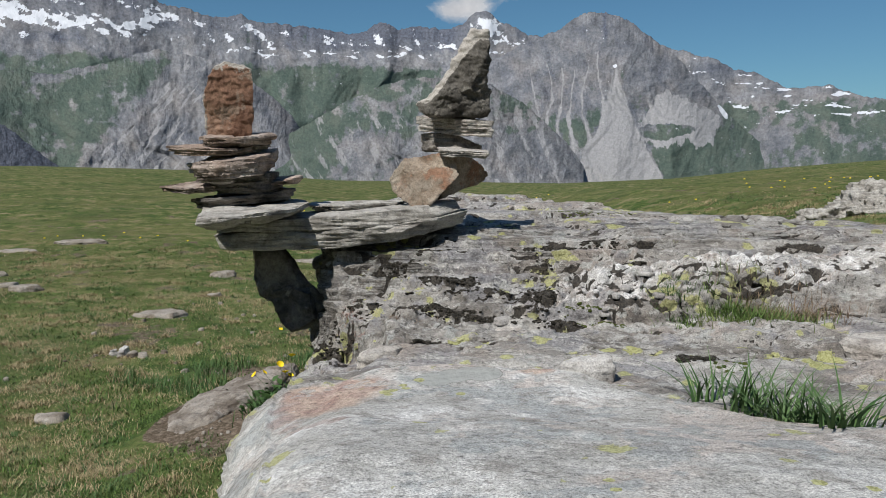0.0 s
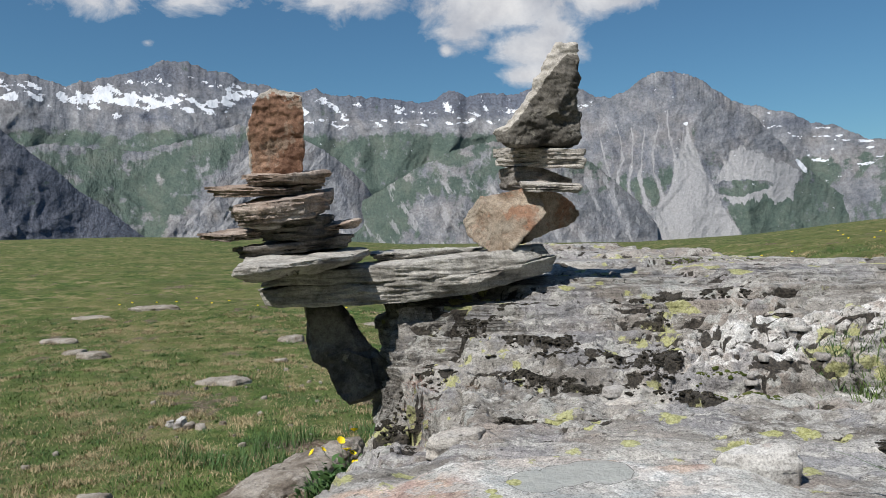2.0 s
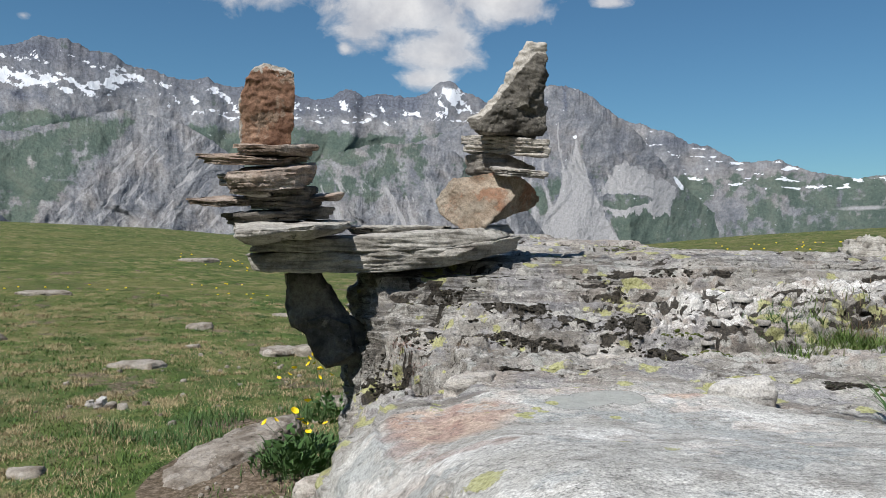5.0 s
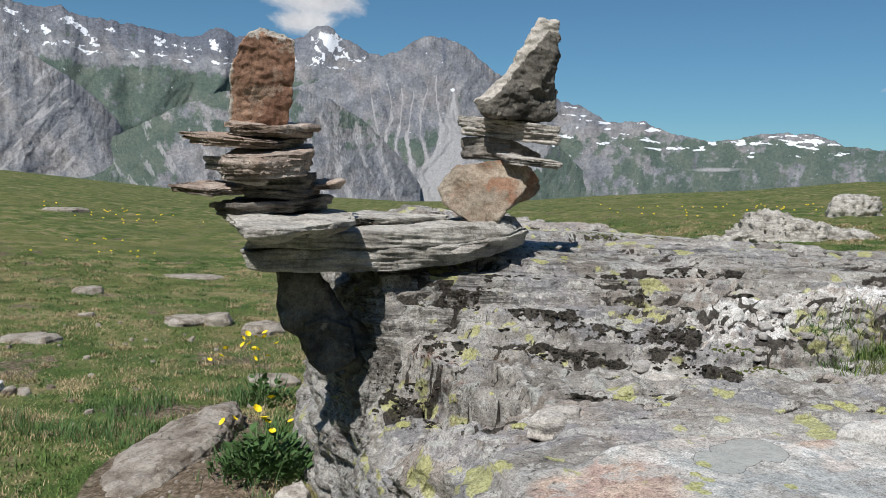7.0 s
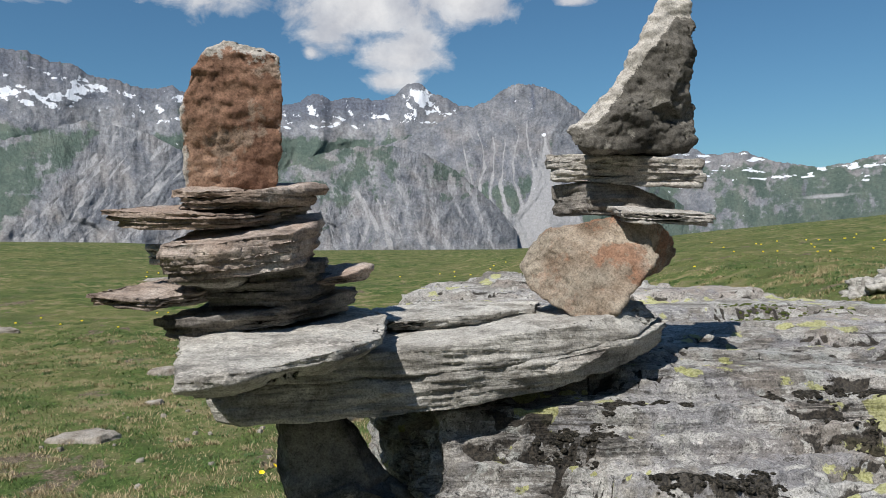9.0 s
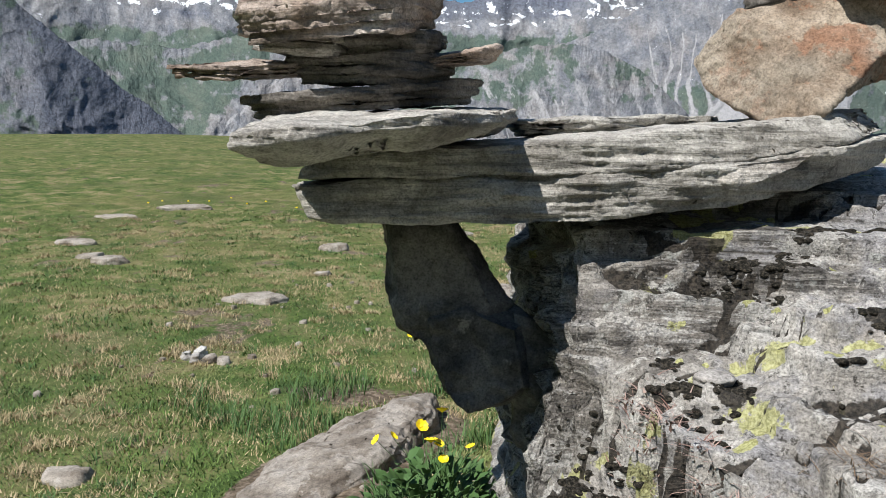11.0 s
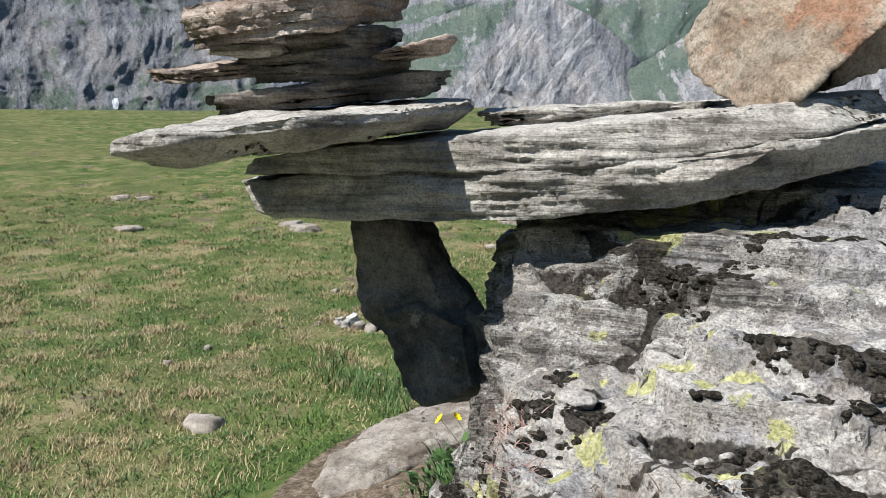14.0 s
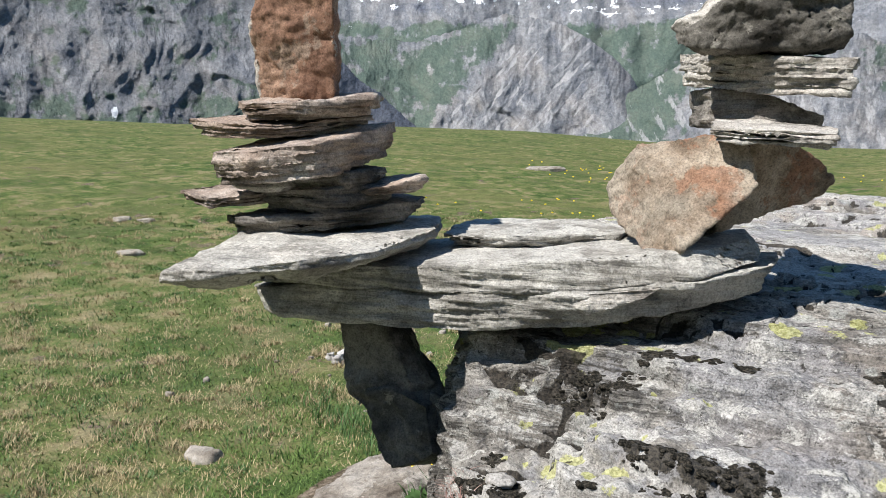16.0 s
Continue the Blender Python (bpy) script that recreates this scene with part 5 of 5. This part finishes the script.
# stones at the outcrop's foot
for i, (x, y, z, w, h) in enumerate([(-0.72, 3.62, -0.52, 0.22, 0.16), (-0.66, 3.25, -0.50, 0.26, 0.2), (-0.80, 3.9, -0.5, 0.2, 0.12), (-0.72, 3.05, -0.62, 0.24, 0.18), (-0.86, 3.42, -0.60, 0.16, 0.1)]):
    stone("foot_stone", [[(px, py, pz - float(ground_height(x, y)) + z - 0.1) for px, py, pz in lump(x, y, w, w * 0.8, h, 0.9, 0.5 * i, 7, 80 + i)]], PALE_SCHIST, "pale angular stone at the foot of the outcrop", "stone", "stones at the outcrop's foot", cell=0.012, seed=60.0 + i)
# crag in the grass to the right
gz = float(ground_height(5.6, 9.6)) - 0.1
stone("crag", [[(4.55, 9.6, gz - 0.2), (4.75, 9.3, gz + 0.12), (5.05, 9.9, gz + 0.40), (5.2, 9.7, gz + 0.46), (5.6, 9.2, gz + 0.30), (5.3, 9.0, gz - 0.1), (6.0, 9.0, gz - 0.2), (6.2, 9.6, gz + 0.22), (6.0, 10.4, gz - 0.2), (4.9, 10.6, gz - 0.2), (5.4, 10.3, gz + 0.36)],
        [(5.5, 9.4, gz + 0.25), (6.4, 9.2, gz + 0.18), (7.0, 9.4, gz - 0.1), (6.9, 10.3, gz - 0.2), (5.8, 10.3, gz + 0.2), (6.3, 9.0, gz - 0.2), (5.5, 9.0, gz - 0.2), (6.5, 9.8, gz + 0.24)],
        [(4.2, 9.7, gz - 0.2), (4.4, 9.4, gz + 0.06), (4.9, 9.4, gz + 0.16), (5.1, 9.2, gz - 0.2), (4.9, 10.2, gz - 0.2), (4.5, 10.1, gz + 0.05)]], GREY_SCHIST,
      "jagged grey rock crag in the grass", "rock", cell=0.018, big=0.07, bed=0.09, grit=0.03, bed_rate=11.0, seed=70.0)
stone("crag", [[(p[0], p[1], p[2]) for p in lump(11.2, 15.6, 1.5, 0.9, 0.5, 0.5, 0.2, 8, 95)]], GREY_SCHIST, "small grey crag farther up the grass", "rock", cell=0.05, big=0.1, bed=0.04, bed_rate=10.0, seed=71.0)


def seated(name, w, d, h, x, y, material, label, seed, turn=0.0, **how):
    """A stone resting on the outcrop."""
    p, _ = on_rock(x, y)
    g = float(ground_height(x, y))
    pts = [(a, b, c - g + p.z) for a, b, c in lump(x, y, w, d, h, 0.45, turn, 7, seed)]
    return stone(name, [pts], material, label, "stone", "", None, seed=float(seed), **how)


seated("quartz_shard", 0.17, 0.07, 0.075, 0.50, 2.19, WHITE_QUARTZ, "white quartz shard leaning on the outcrop", 101, -0.25, cell=0.008, big=0.006)
seated("flat_stone", 0.36, 0.22, 0.06, 1.52, 2.52, PALE_SCHIST, "loose pale flat stone on the outcrop ledge", 102, 0.1, cell=0.009)
seated("white_stone", 0.065, 0.045, 0.014, -0.27, 3.23, WHITE_QUARTZ, "white pebble among black moss", 103, 0.2, cell=0.007, big=0.004)
seated("white_stone", 0.08, 0.05, 0.02, 0.29, 2.92, WHITE_QUARTZ, "white pebble among black moss", 104, 0.4, cell=0.007, big=0.004)
seated("loose_stone", 0.14, 0.08, 0.03, 0.31, 2.80, PALE_SCHIST, "small flat stone lying on the ledge", 105, -0.2, cell=0.007, big=0.005)
seated("loose_stone", 0.15, 0.11, 0.05, -0.14, 2.50, PALE_SCHIST, "lichened pale stone on the ledge", 106, 0.3, cell=0.007, big=0.008)
for i in range(16):
    a, b = 0.45 + 0.6 * rng.rand(), 2.86 + 0.22 * rng.rand()
    seated("quartz_lump", 0.03 + 0.05 * rng.rand(), 0.03 + 0.03 * rng.rand(), 0.006 + 0.010 * rng.rand(), a, b, WHITE_QUARTZ, "rounded white quartz lump in the outcrop's vein", 110 + i, rng.rand() * 3, cell=0.011, big=0.008)

# ---- moss ----
def ball(sub):
    bm = bmesh.new()
    bmesh.ops.create_icosphere(bm, subdivisions=sub, radius=1.0)
    v = np.array([p.co for p in bm.verts])
    f = np.array([[p.index for p in q.verts] for q in bm.faces])
    bm.free()
    return v, f


def cushions(name, spots, material, label, per, size, flat=0.7):
    """Small domes that crowd round the given spots of the outcrop."""
    V, F = ball(2)
    verts, faces, n = [], [], 0
    for x, y, r in spots:
        for _ in range(int(per * (r / 0.03) ** 2) + 2):
            a, q = rng.rand() * 6.283, r * 1.15 * math.sqrt(rng.rand())
            p, nor = on_rock(x + q * math.cos(a), y + q * math.sin(a))
            if p is None:
                continue
            s = size * rng.uniform(0.45, 1.2)
            B = V * np.array([s * rng.uniform(0.85, 1.3), s * rng.uniform(0.8, 1.1), s * flat])
            B = B * (1 + 0.13 * fbm(V[:, 0] * 2.6 + n * 0.01, V[:, 1] * 2.6, V[:, 2] * 2.6 + x * 9, 3, 0.8)[:, None])
            verts.append(B + np.array(p) - 0.3 * s * np.array(nor))
            faces.append(F + n)
            n += len(V)
    ob = part(name, raw(name, np.concatenate(verts), np.concatenate(faces)), material)
    return tagged(ob, label, "moss", kind="stuff")


cushions("black_moss", MOSS_UPPER + MOSS_MIDDLE + MOSS_LOW, MOSS, "black crusty moss cushions in the outcrop's cracks", 34, 0.0082, 0.6)
cushions("green_moss", [(0.557, 2.90, 0.03), (0.60, 2.885, 0.035), (0.66, 2.87, 0.045), (0.70, 2.86, 0.045), (-0.336, 2.66, 0.03), (0.874, 2.736, 0.03), (0.8, 4.6, 0.12), (1.0, 4.5, 0.1), (0.95, 2.3, 0.04)], GREEN_MOSS, "yellow-green moss cushions on the outcrop", 9, 0.009, 0.7)


# ---- grass ----
def blades(name, x, y, z, length, width, material, label, lean=0.5, sub=2, category="grass"):
    """Curved tapering blades, one for each root."""
    n = len(x)
    a = rng.rand(n) * 6.283
    bend = lean * (0.35 + 0.9 * rng.rand(n))
    dx, dy = np.cos(a), np.sin(a)
    px, py = -dy, dx
    rows, faces = [], []
    for i in range(sub + 1):
        t = i / sub
        cx, cy = x + dx * length * bend * t ** 1.7, y + dy * length * bend * t ** 1.7
        cz = z - 0.01 + length * t * (1 - 0.25 * bend * t)
        w = 0.5 * width * (1 - t ** 1.6)
        if i < sub:
            rows += [np.stack([cx - px * w, cy - py * w, cz], -1), np.stack([cx + px * w, cy + py * w, cz], -1)]
        else:
            rows.append(np.stack([cx, cy, cz], -1))
    V = np.stack(rows, 1)
    k = V.shape[1]
    base = (np.arange(n) * k)[:, None]
    tri = []
    for i in range(sub - 1):
        tri += [[2 * i, 2 * i + 1, 2 * i + 3], [2 * i, 2 * i + 3, 2 * i + 2]]
    tri.append([2 * sub - 2, 2 * sub - 1, 2 * sub])
    F = (base[:, :, None] + np.array(tri)[None]).reshape(-1, 3)
    ob = part(name, raw(name, V.reshape(-1, 3), F), material)
    return tagged(ob, label, category, kind="stuff")


def meadow_roots(n, r0, r1, keep):
    """Roots over the visible meadow, thinning with distance."""
    r = r0 * (r1 / r0) ** rng.rand(n)
    az = np.radians(-64 + 112 * rng.rand(n))
    x, y = r * np.sin(az), 0.6 + r * np.cos(az)
    rock = (x > along(EDGE, np.clip(y, 0.5, 6.2)) - 0.16) & (x < 3.7) & (y < 6.5 - 0.9 * np.clip(x, 0, 9)) & (y > 0.4)
    tan = (np.abs((x + 1.45) - 0.28 * (y - 4.9)) < 0.26) & (y > 4.15) & (y < 5.65)
    bare = np.exp(-(((x + 1.2) / 0.34) ** 2 + ((y - 4.3) / 0.38) ** 2)) + 0.9 * np.exp(-(((x + 1.7) / 0.6) ** 2 + ((y - 6.0) / 0.22) ** 2)) + 1.1 * smooth(1.26, 1.06, np.hypot((x + 1.45 - 0.28 * (y - 4.9)) / 0.3, (y - 5.05) / 0.68))
    ok = ~rock & ~tan & (rng.rand(n) > bare * 1.1) & keep(x, y)
    x, y = x[ok], y[ok]
    return x, y, ground_height(x, y), np.hypot(x, y)


def dryness(x, y):
    return fbm(x * 2.3, y * 2.3, 6.0, 5, 0.66) + 0.12 * fbm(x * 0.35, y * 0.35, 2.0, 2)


def barren(x, y):
    return smooth(0.26, 0.42, fbm(x * 1.1, y * 1.1, 15.0, 5, 0.62))


gx, gy, gzz, gr = meadow_roots(250000, 2.2, 17, lambda x, y: (dryness(x, y) + 0.10 * (rng.rand(len(x)) - 0.5) < 0.05) & (rng.rand(len(x)) > 0.85 * barren(x, y)))
tall = 1 + 1.1 * smooth(0.08, 0.3, fbm(gx * 2.3, gy * 2.3, 3.0, 4, 0.6)) + 0.8 * np.exp(-(((gx + 2.0) / 0.8) ** 2 + ((gy - 5.4) / 0.7) ** 2))
blades("meadow_grass", gx, gy, gzz, (0.010 + 0.016 * rng.rand(len(gx))) * tall * (1 + 0.008 * gr), (0.003 + 0.0028 * rng.rand(len(gx))) * (1 + 0.12 * gr), GRASS, "short green alpine grass of the meadow", 0.8)
gx, gy, gzz, gr = meadow_roots(170000, 2.2, 17, lambda x, y: dryness(x, y) + 0.14 * (rng.rand(len(x)) - 0.5) > 0.03)
blades("dry_grass", gx, gy, gzz, (0.012 + 0.02 * rng.rand(len(gx))) * (1 + 0.008 * gr), (0.003 + 0.002 * rng.rand(len(gx))) * (1 + 0.12 * gr), STRAW, "straw-coloured dry grass patches in the meadow", 0.9)


def tussocks(name, n, per, material, label, l0, l1, width):
    """Clumps of blades that lean out from their middles."""
    cx, cy, cz, cr = meadow_roots(n, 3.2, 15, lambda x, y: np.abs(x + 1.3) + np.abs(y - 4.9) > 1.0)
    size = (0.05 + 0.10 * rng.rand(len(cx)) ** 2) * (1 + 0.03 * cr)
    k = np.repeat(np.arange(len(cx)), per)
    x, y = cx[k] + size[k] * rng.normal(0, 0.6, len(k)), cy[k] + size[k] * rng.normal(0, 0.5, len(k))
    g = 1 + 0.02 * cr[k]
    blades(name, x, y, ground_height(x, y), (l0 + (l1 - l0) * rng.rand(len(k))) * g, width * (1 + 0.12 * cr[k]), material, label, 0.85)


tussocks("straw_tussocks", 1500, 85, STRAW, "dry straw-coloured grass tussocks in the meadow", 0.02, 0.055, 0.0036)
tussocks("green_tussocks", 1300, 50, LUSH, "fresh green grass tussocks in the meadow", 0.015, 0.05, 0.004)
def turf(name, n, r0, r1, az0, az1, material, label, keep):
    """Small flat leaves that cover the ground."""
    r = r0 * (r1 / r0) ** rng.rand(n)
    az = np.radians(az0 + (az1 - az0) * rng.rand(n))
    x, y = r * np.sin(az), r * np.cos(az)
    rock = (x > along(EDGE, np.clip(y, 0.5, 6.2)) - 0.16) & (x < 3.7) & (y < 6.5 - 0.9 * np.clip(x, 0, 9))
    tan = (np.abs((x + 1.45) - 0.28 * (y - 4.9)) < 0.27) & (y > 4.15) & (y < 5.65)
    bare = 1.2 * np.exp(-(((x + 1.2) / 0.34) ** 2 + ((y - 4.3) / 0.38) ** 2)) + 1.0 * np.exp(-(((x + 1.7) / 0.6) ** 2 + ((y - 6.0) / 0.22) ** 2)) + 1.1 * smooth(1.26, 1.06, np.hypot((x + 1.45 - 0.28 * (y - 4.9)) / 0.3, (y - 5.05) / 0.68))
    ok = ~rock & ~tan & (rng.rand(n) > bare) & keep(x, y)
    x, y = x[ok], y[ok]
    z, g = ground_height(x, y), 1 + 0.07 * np.hypot(x, y)
    return blades(name, x, y, z, (0.012 + 0.022 * rng.rand(len(x))) * g ** 0.5, (0.005 + 0.006 * rng.rand(len(x))) * g, material, label, 1.5, 1)


turf("turf_leaves", 360000, 2.6, 16, -64, 4, GRASS, "dense short green leaves of the meadow turf", lambda x, y: (dryness(x, y) + 0.2 * (rng.rand(len(x)) - 0.5) < 0.05) & (rng.rand(len(x)) > 0.9 * barren(x, y)))
turf("dry_turf", 150000, 2.6, 16, -64, 4, STRAW, "withered straw-coloured leaves in the turf", lambda x, y: dryness(x, y) + 0.16 * (rng.rand(len(x)) - 0.5) > 0.03)
turf("turf_leaves", 70000, 6, 40, 4, 48, GRASS, "dense short green leaves of the meadow turf", lambda x, y: (dryness(x, y) + 0.2 * (rng.rand(len(x)) - 0.5) < 0.05) & (np.hypot(x, y) < 18))
n = 5200
tx, ty = -2.6 + 2.0 * rng.rand(n), 4.9 + 1.6 * rng.rand(n)
thick = (pn(tx * 2.2, ty * 2.2, 0.4) > 0.02) & (np.abs((tx + 1.45) - 0.28 * (ty - 4.9)) > 0.3) & (tx < -0.85)
tx, ty = tx[thick], ty[thick]
blades("long_grass", tx, ty, ground_height(tx, ty), 0.07 + 0.09 * rng.rand(len(tx)), 0.004 + 0.003 * rng.rand(len(tx)), LUSH, "longer green grass beside the tan rock", 0.7, 3)


for cx, cy, n in ((-0.95, 4.5, 130), (-1.15, 6.25, 240), (-1.02, 4.36, 60)):
    tx, ty = rng.normal(cx, 0.11, n), rng.normal(cy, 0.10, n)
    blades("long_grass", tx, ty, ground_height(tx, ty), 0.08 + 0.12 * rng.rand(n), 0.004 + 0.004 * rng.rand(n), LUSH, "long narrow leaves among the yellow flowers", 0.7, 4)


def rock_blades(name, cx, cy, rx, ry, n, l0, l1, w, material, label, lean):
    x, y, z = [], [], []
    while len(x) < n:
        a, b = rng.normal(cx, rx), rng.normal(cy, ry)
        p, _ = on_rock(a, b)
        if p:
            x.append(a), y.append(b), z.append(p.z)
    x, y, z = np.array(x), np.array(y), np.array(z)
    return blades(name, x, y, z, l0 + (l1 - l0) * rng.rand(n), w * (0.7 + 0.6 * rng.rand(n)), material, label, lean, 4)


for cx, cy, n in ((0.78, 2.0, 26), (0.86, 1.87, 80), (0.92, 1.77, 110), (0.97, 1.65, 90)):
    rock_blades("grass_tuft", cx, cy, 0.035, 0.035, n, 0.07, 0.18, 0.0075, LUSH, "tuft of long green grass growing behind the front rock", 1.0)
rock_blades("grass_patch", 1.2, 2.88, 0.12, 0.07, 2000, 0.03, 0.085, 0.0035, GRASS, "green grass patch in a hollow of the outcrop", 0.8)
rock_blades("dry_grass_patch", 1.38, 2.93, 0.11, 0.06, 900, 0.04, 0.1, 0.0025, TWIG, "dry reddish grass in a hollow of the outcrop", 0.8)
rock_blades("grass_patch", 0.95, 2.97, 0.05, 0.03, 340, 0.015, 0.05, 0.003, LUSH, "dark green herbs in a quartz crack", 0.9)
rock_blades("dry_roots", -0.10, 2.99, 0.05, 0.03, 260, 0.012, 0.04, 0.0016, TWIG, "tangle of dry brown roots on the ledge", 1.9)
for cx, cy in ((-0.345, 3.16), (-0.31, 3.086), (-0.285, 3.01), (-0.391, 3.251), (-0.36, 3.2)):
    rock_blades("dry_roots", cx, cy, 0.014, 0.018, 150, 0.008, 0.03, 0.0035, ROOT, "dry pinkish roots and lichen crumbs in the cleft", 1.6)

# ---- flowering plants ----
def flower_mesh():
    bm = bmesh.new()
    for i in range(5):
        a = i * 2 * math.pi / 5
        rows = []
        for t, w, h in ((0.002, 0.0015, 0.0), (0.006, 0.0055, 0.002), (0.011, 0.0075, 0.005), (0.0145, 0.005, 0.0065)):
            rows.append([bm.verts.new((t * math.cos(a) - s * w * math.sin(a), t * math.sin(a) + s * w * math.cos(a), h + 0.0015 * abs(s))) for s in (-1, 0, 1)])
        for r0, r1 in zip(rows, rows[1:]):
            for j in (0, 1):
                bm.faces.new((r0[j], r0[j + 1], r1[j + 1], r1[j]))
    bmesh.ops.create_icosphere(bm, subdivisions=1, radius=0.0032, matrix=Matrix.Translation((0, 0, 0.0015)))
    me = bpy.data.meshes.new("flower")
    bm.to_mesh(me)
    bm.free()
    me.materials.append(PETAL)
    return me


def leaf_mesh(length, width, name):
    bm = bmesh.new()
    rows = []
    for i in range(7):
        t = i / 6
        w = width * (math.sin(math.pi * min(1, 0.08 + 0.92 * t) ** 0.7) * (0.85 + 0.15 * math.cos(i * 2.6)) + 0.02)
        z = 0.35 * length * math.sin(1.7 * t) - 0.1 * length * t * t
        rows.append([bm.verts.new((s * w, length * t, z + 0.25 * abs(s) * w)) for s in (-1, 0, 1)])
    for r0, r1 in zip(rows, rows[1:]):
        for j in (0, 1):
            bm.faces.new((r0[j], r0[j + 1], r1[j + 1], r1[j]))
    for f in bm.faces:
        f.smooth = True
    me = bpy.data.meshes.new(name)
    bm.to_mesh(me)
    bm.free()
    me.materials.append(LUSH)
    return me


def stem_mesh(height, bend):
    bm = bmesh.new()
    rings = []
    for i in range(6):
        t = i / 5
        c = Vector((bend * t * t, 0, height * t))
        rings.append([bm.verts.new(c + Vector((0.0014 * math.cos(q), 0.0014 * math.sin(q), 0))) for q in (0, 2.09, 4.19)])
    for r0, r1 in zip(rings, rings[1:]):
        for j in range(3):
            bm.faces.new((r0[j], r0[(j + 1) % 3], r1[(j + 1) % 3], r1[j]))
    me = bpy.data.meshes.new("stem")
    bm.to_mesh(me)
    bm.free()
    me.materials.append(LUSH)
    return me


FLOWER = flower_mesh()
LEAVES = [leaf_mesh(0.055, 0.021, "leaf"), leaf_mesh(0.045, 0.022, "leaf"), leaf_mesh(0.09, 0.006, "leaf")]


def flowering_plant(x, y, heads, leaves, spread, label, seed):
    r = np.random.RandomState(seed)
    base = Vector((x, y, float(ground_height(x, y))))
    top = tagged(new("flowering_plant"), label, "plant", "yellow flowering plants")
    top.location = base
    for hx, hy, hz in heads:
        rx, ry = hx * 0.35 + r.uniform(-0.02, 0.02), hy * 0.35
        bend = math.hypot(hx - rx, hy - ry)
        turn = math.atan2(hy - ry, hx - rx)
        s = part("stem", stem_mesh(hz, bend), None, top)
        s.location, s.rotation_euler = (rx, ry, 0), (0, 0, turn)
        f = part("flower", FLOWER, None, top, "bright yellow five-petalled flower")
        f.location, f.rotation_euler = (hx, hy, hz), (r.uniform(0.2, 0.9), r.uniform(-0.5, 0.3), r.uniform(0, 6))
        f.scale = (r.uniform(1.15, 1.65),) * 3
    for i in range(leaves):
        a, q = r.uniform(0, 6.283), spread * math.sqrt(r.rand())
        lf = part("leaf", LEAVES[i % 3], None, top)
        s = r.uniform(0.5, 1.15)
        lf.location, lf.rotation_euler, lf.scale = (q * math.cos(a), q * math.sin(a), r.uniform(0, 0.27) * (1 - 0.8 * q / spread)), (r.uniform(0.0, 0.9), r.uniform(-0.3, 0.3), a - 1.57 + r.uniform(-0.7, 0.7)), (s, s, s)
    return top


flowering_plant(-0.92, 4.50, [(-0.23, 0.0, 0.25), (-0.18, 0.02, 0.26), (-0.07, -0.02, 0.32), (0.0, 0.0, 0.37), (-0.02, 0.03, 0.24), (0.01, -0.03, 0.21), (0.10, 0.0, 0.25), (-0.03, -0.05, 0.28)], 420, 0.22, "leafy plant with yellow flowers growing beside the outcrop", 5)
flowering_plant(-1.04, 6.25, [(-0.38, -0.05, 0.32), (-0.31, 0.00, 0.34), (-0.28, 0.05, 0.38), (-0.15, -0.05, 0.43), (-0.11, 0.00, 0.43), (-0.07, 0.05, 0.47), (-0.00, -0.05, 0.49), (-0.16, 0.00, 0.47), (-0.08, 0.05, 0.38), (-0.05, -0.05, 0.40), (0.02, 0.00, 0.34), (0.08, 0.05, 0.42), (-0.07, -0.05, 0.33), (-0.00, 0.00, 0.51), (-0.13, 0.05, 0.49)], 160, 0.25, "clump of yellow flowers in grass behind the prop stone", 6)
flowering_plant(-1.02, 4.38, [], 150, 0.17, "dark green leafy herbs growing in the soil beside the tan rock", 9)
flowering_plant(-0.72, 3.72, [], 26, 0.10, "low leafy herb at the outcrop's foot", 7)
flowering_plant(-0.62, 3.05, [], 26, 0.08, "low leafy herb at the outcrop's foot", 8)


def far_flowers():
    bm = bmesh.new()
    for cx, cy, n, sx, sy in ((-7.5, 28.2, 22, 1.0, 0.9), (-4.2, 15.7, 6, 0.3, 0.4), (-6.5, 24.9, 12, 1.0, 0.8), (-5.2, 17.5, 6, 0.4, 0.5), (1.6, 30.7, 8, 1, 1), (6.5, 16, 8, 1.2, 1.2), (12, 20, 45, 3, 2), (-7.4, 15.4, 8, 0.8, 0.5)):
        for _ in range(n):
            x, y = rng.normal(cx, sx), rng.normal(cy, sy)
            z = float(ground_height(x, y)) + 0.07
            bmesh.ops.create_icosphere(bm, subdivisions=1, radius=0.014 + 0.0007 * y, matrix=Matrix.Translation((x, y, z)) @ Matrix.Diagonal((1, 1, 0.55, 1)))
    me = bpy.data.meshes.new("meadow_flowers")
    bm.to_mesh(me)
    bm.free()
    tagged(part("meadow_flowers", me, PETAL), "scattered yellow flowers in the meadow grass", "flowers", kind="stuff")


far_flowers()
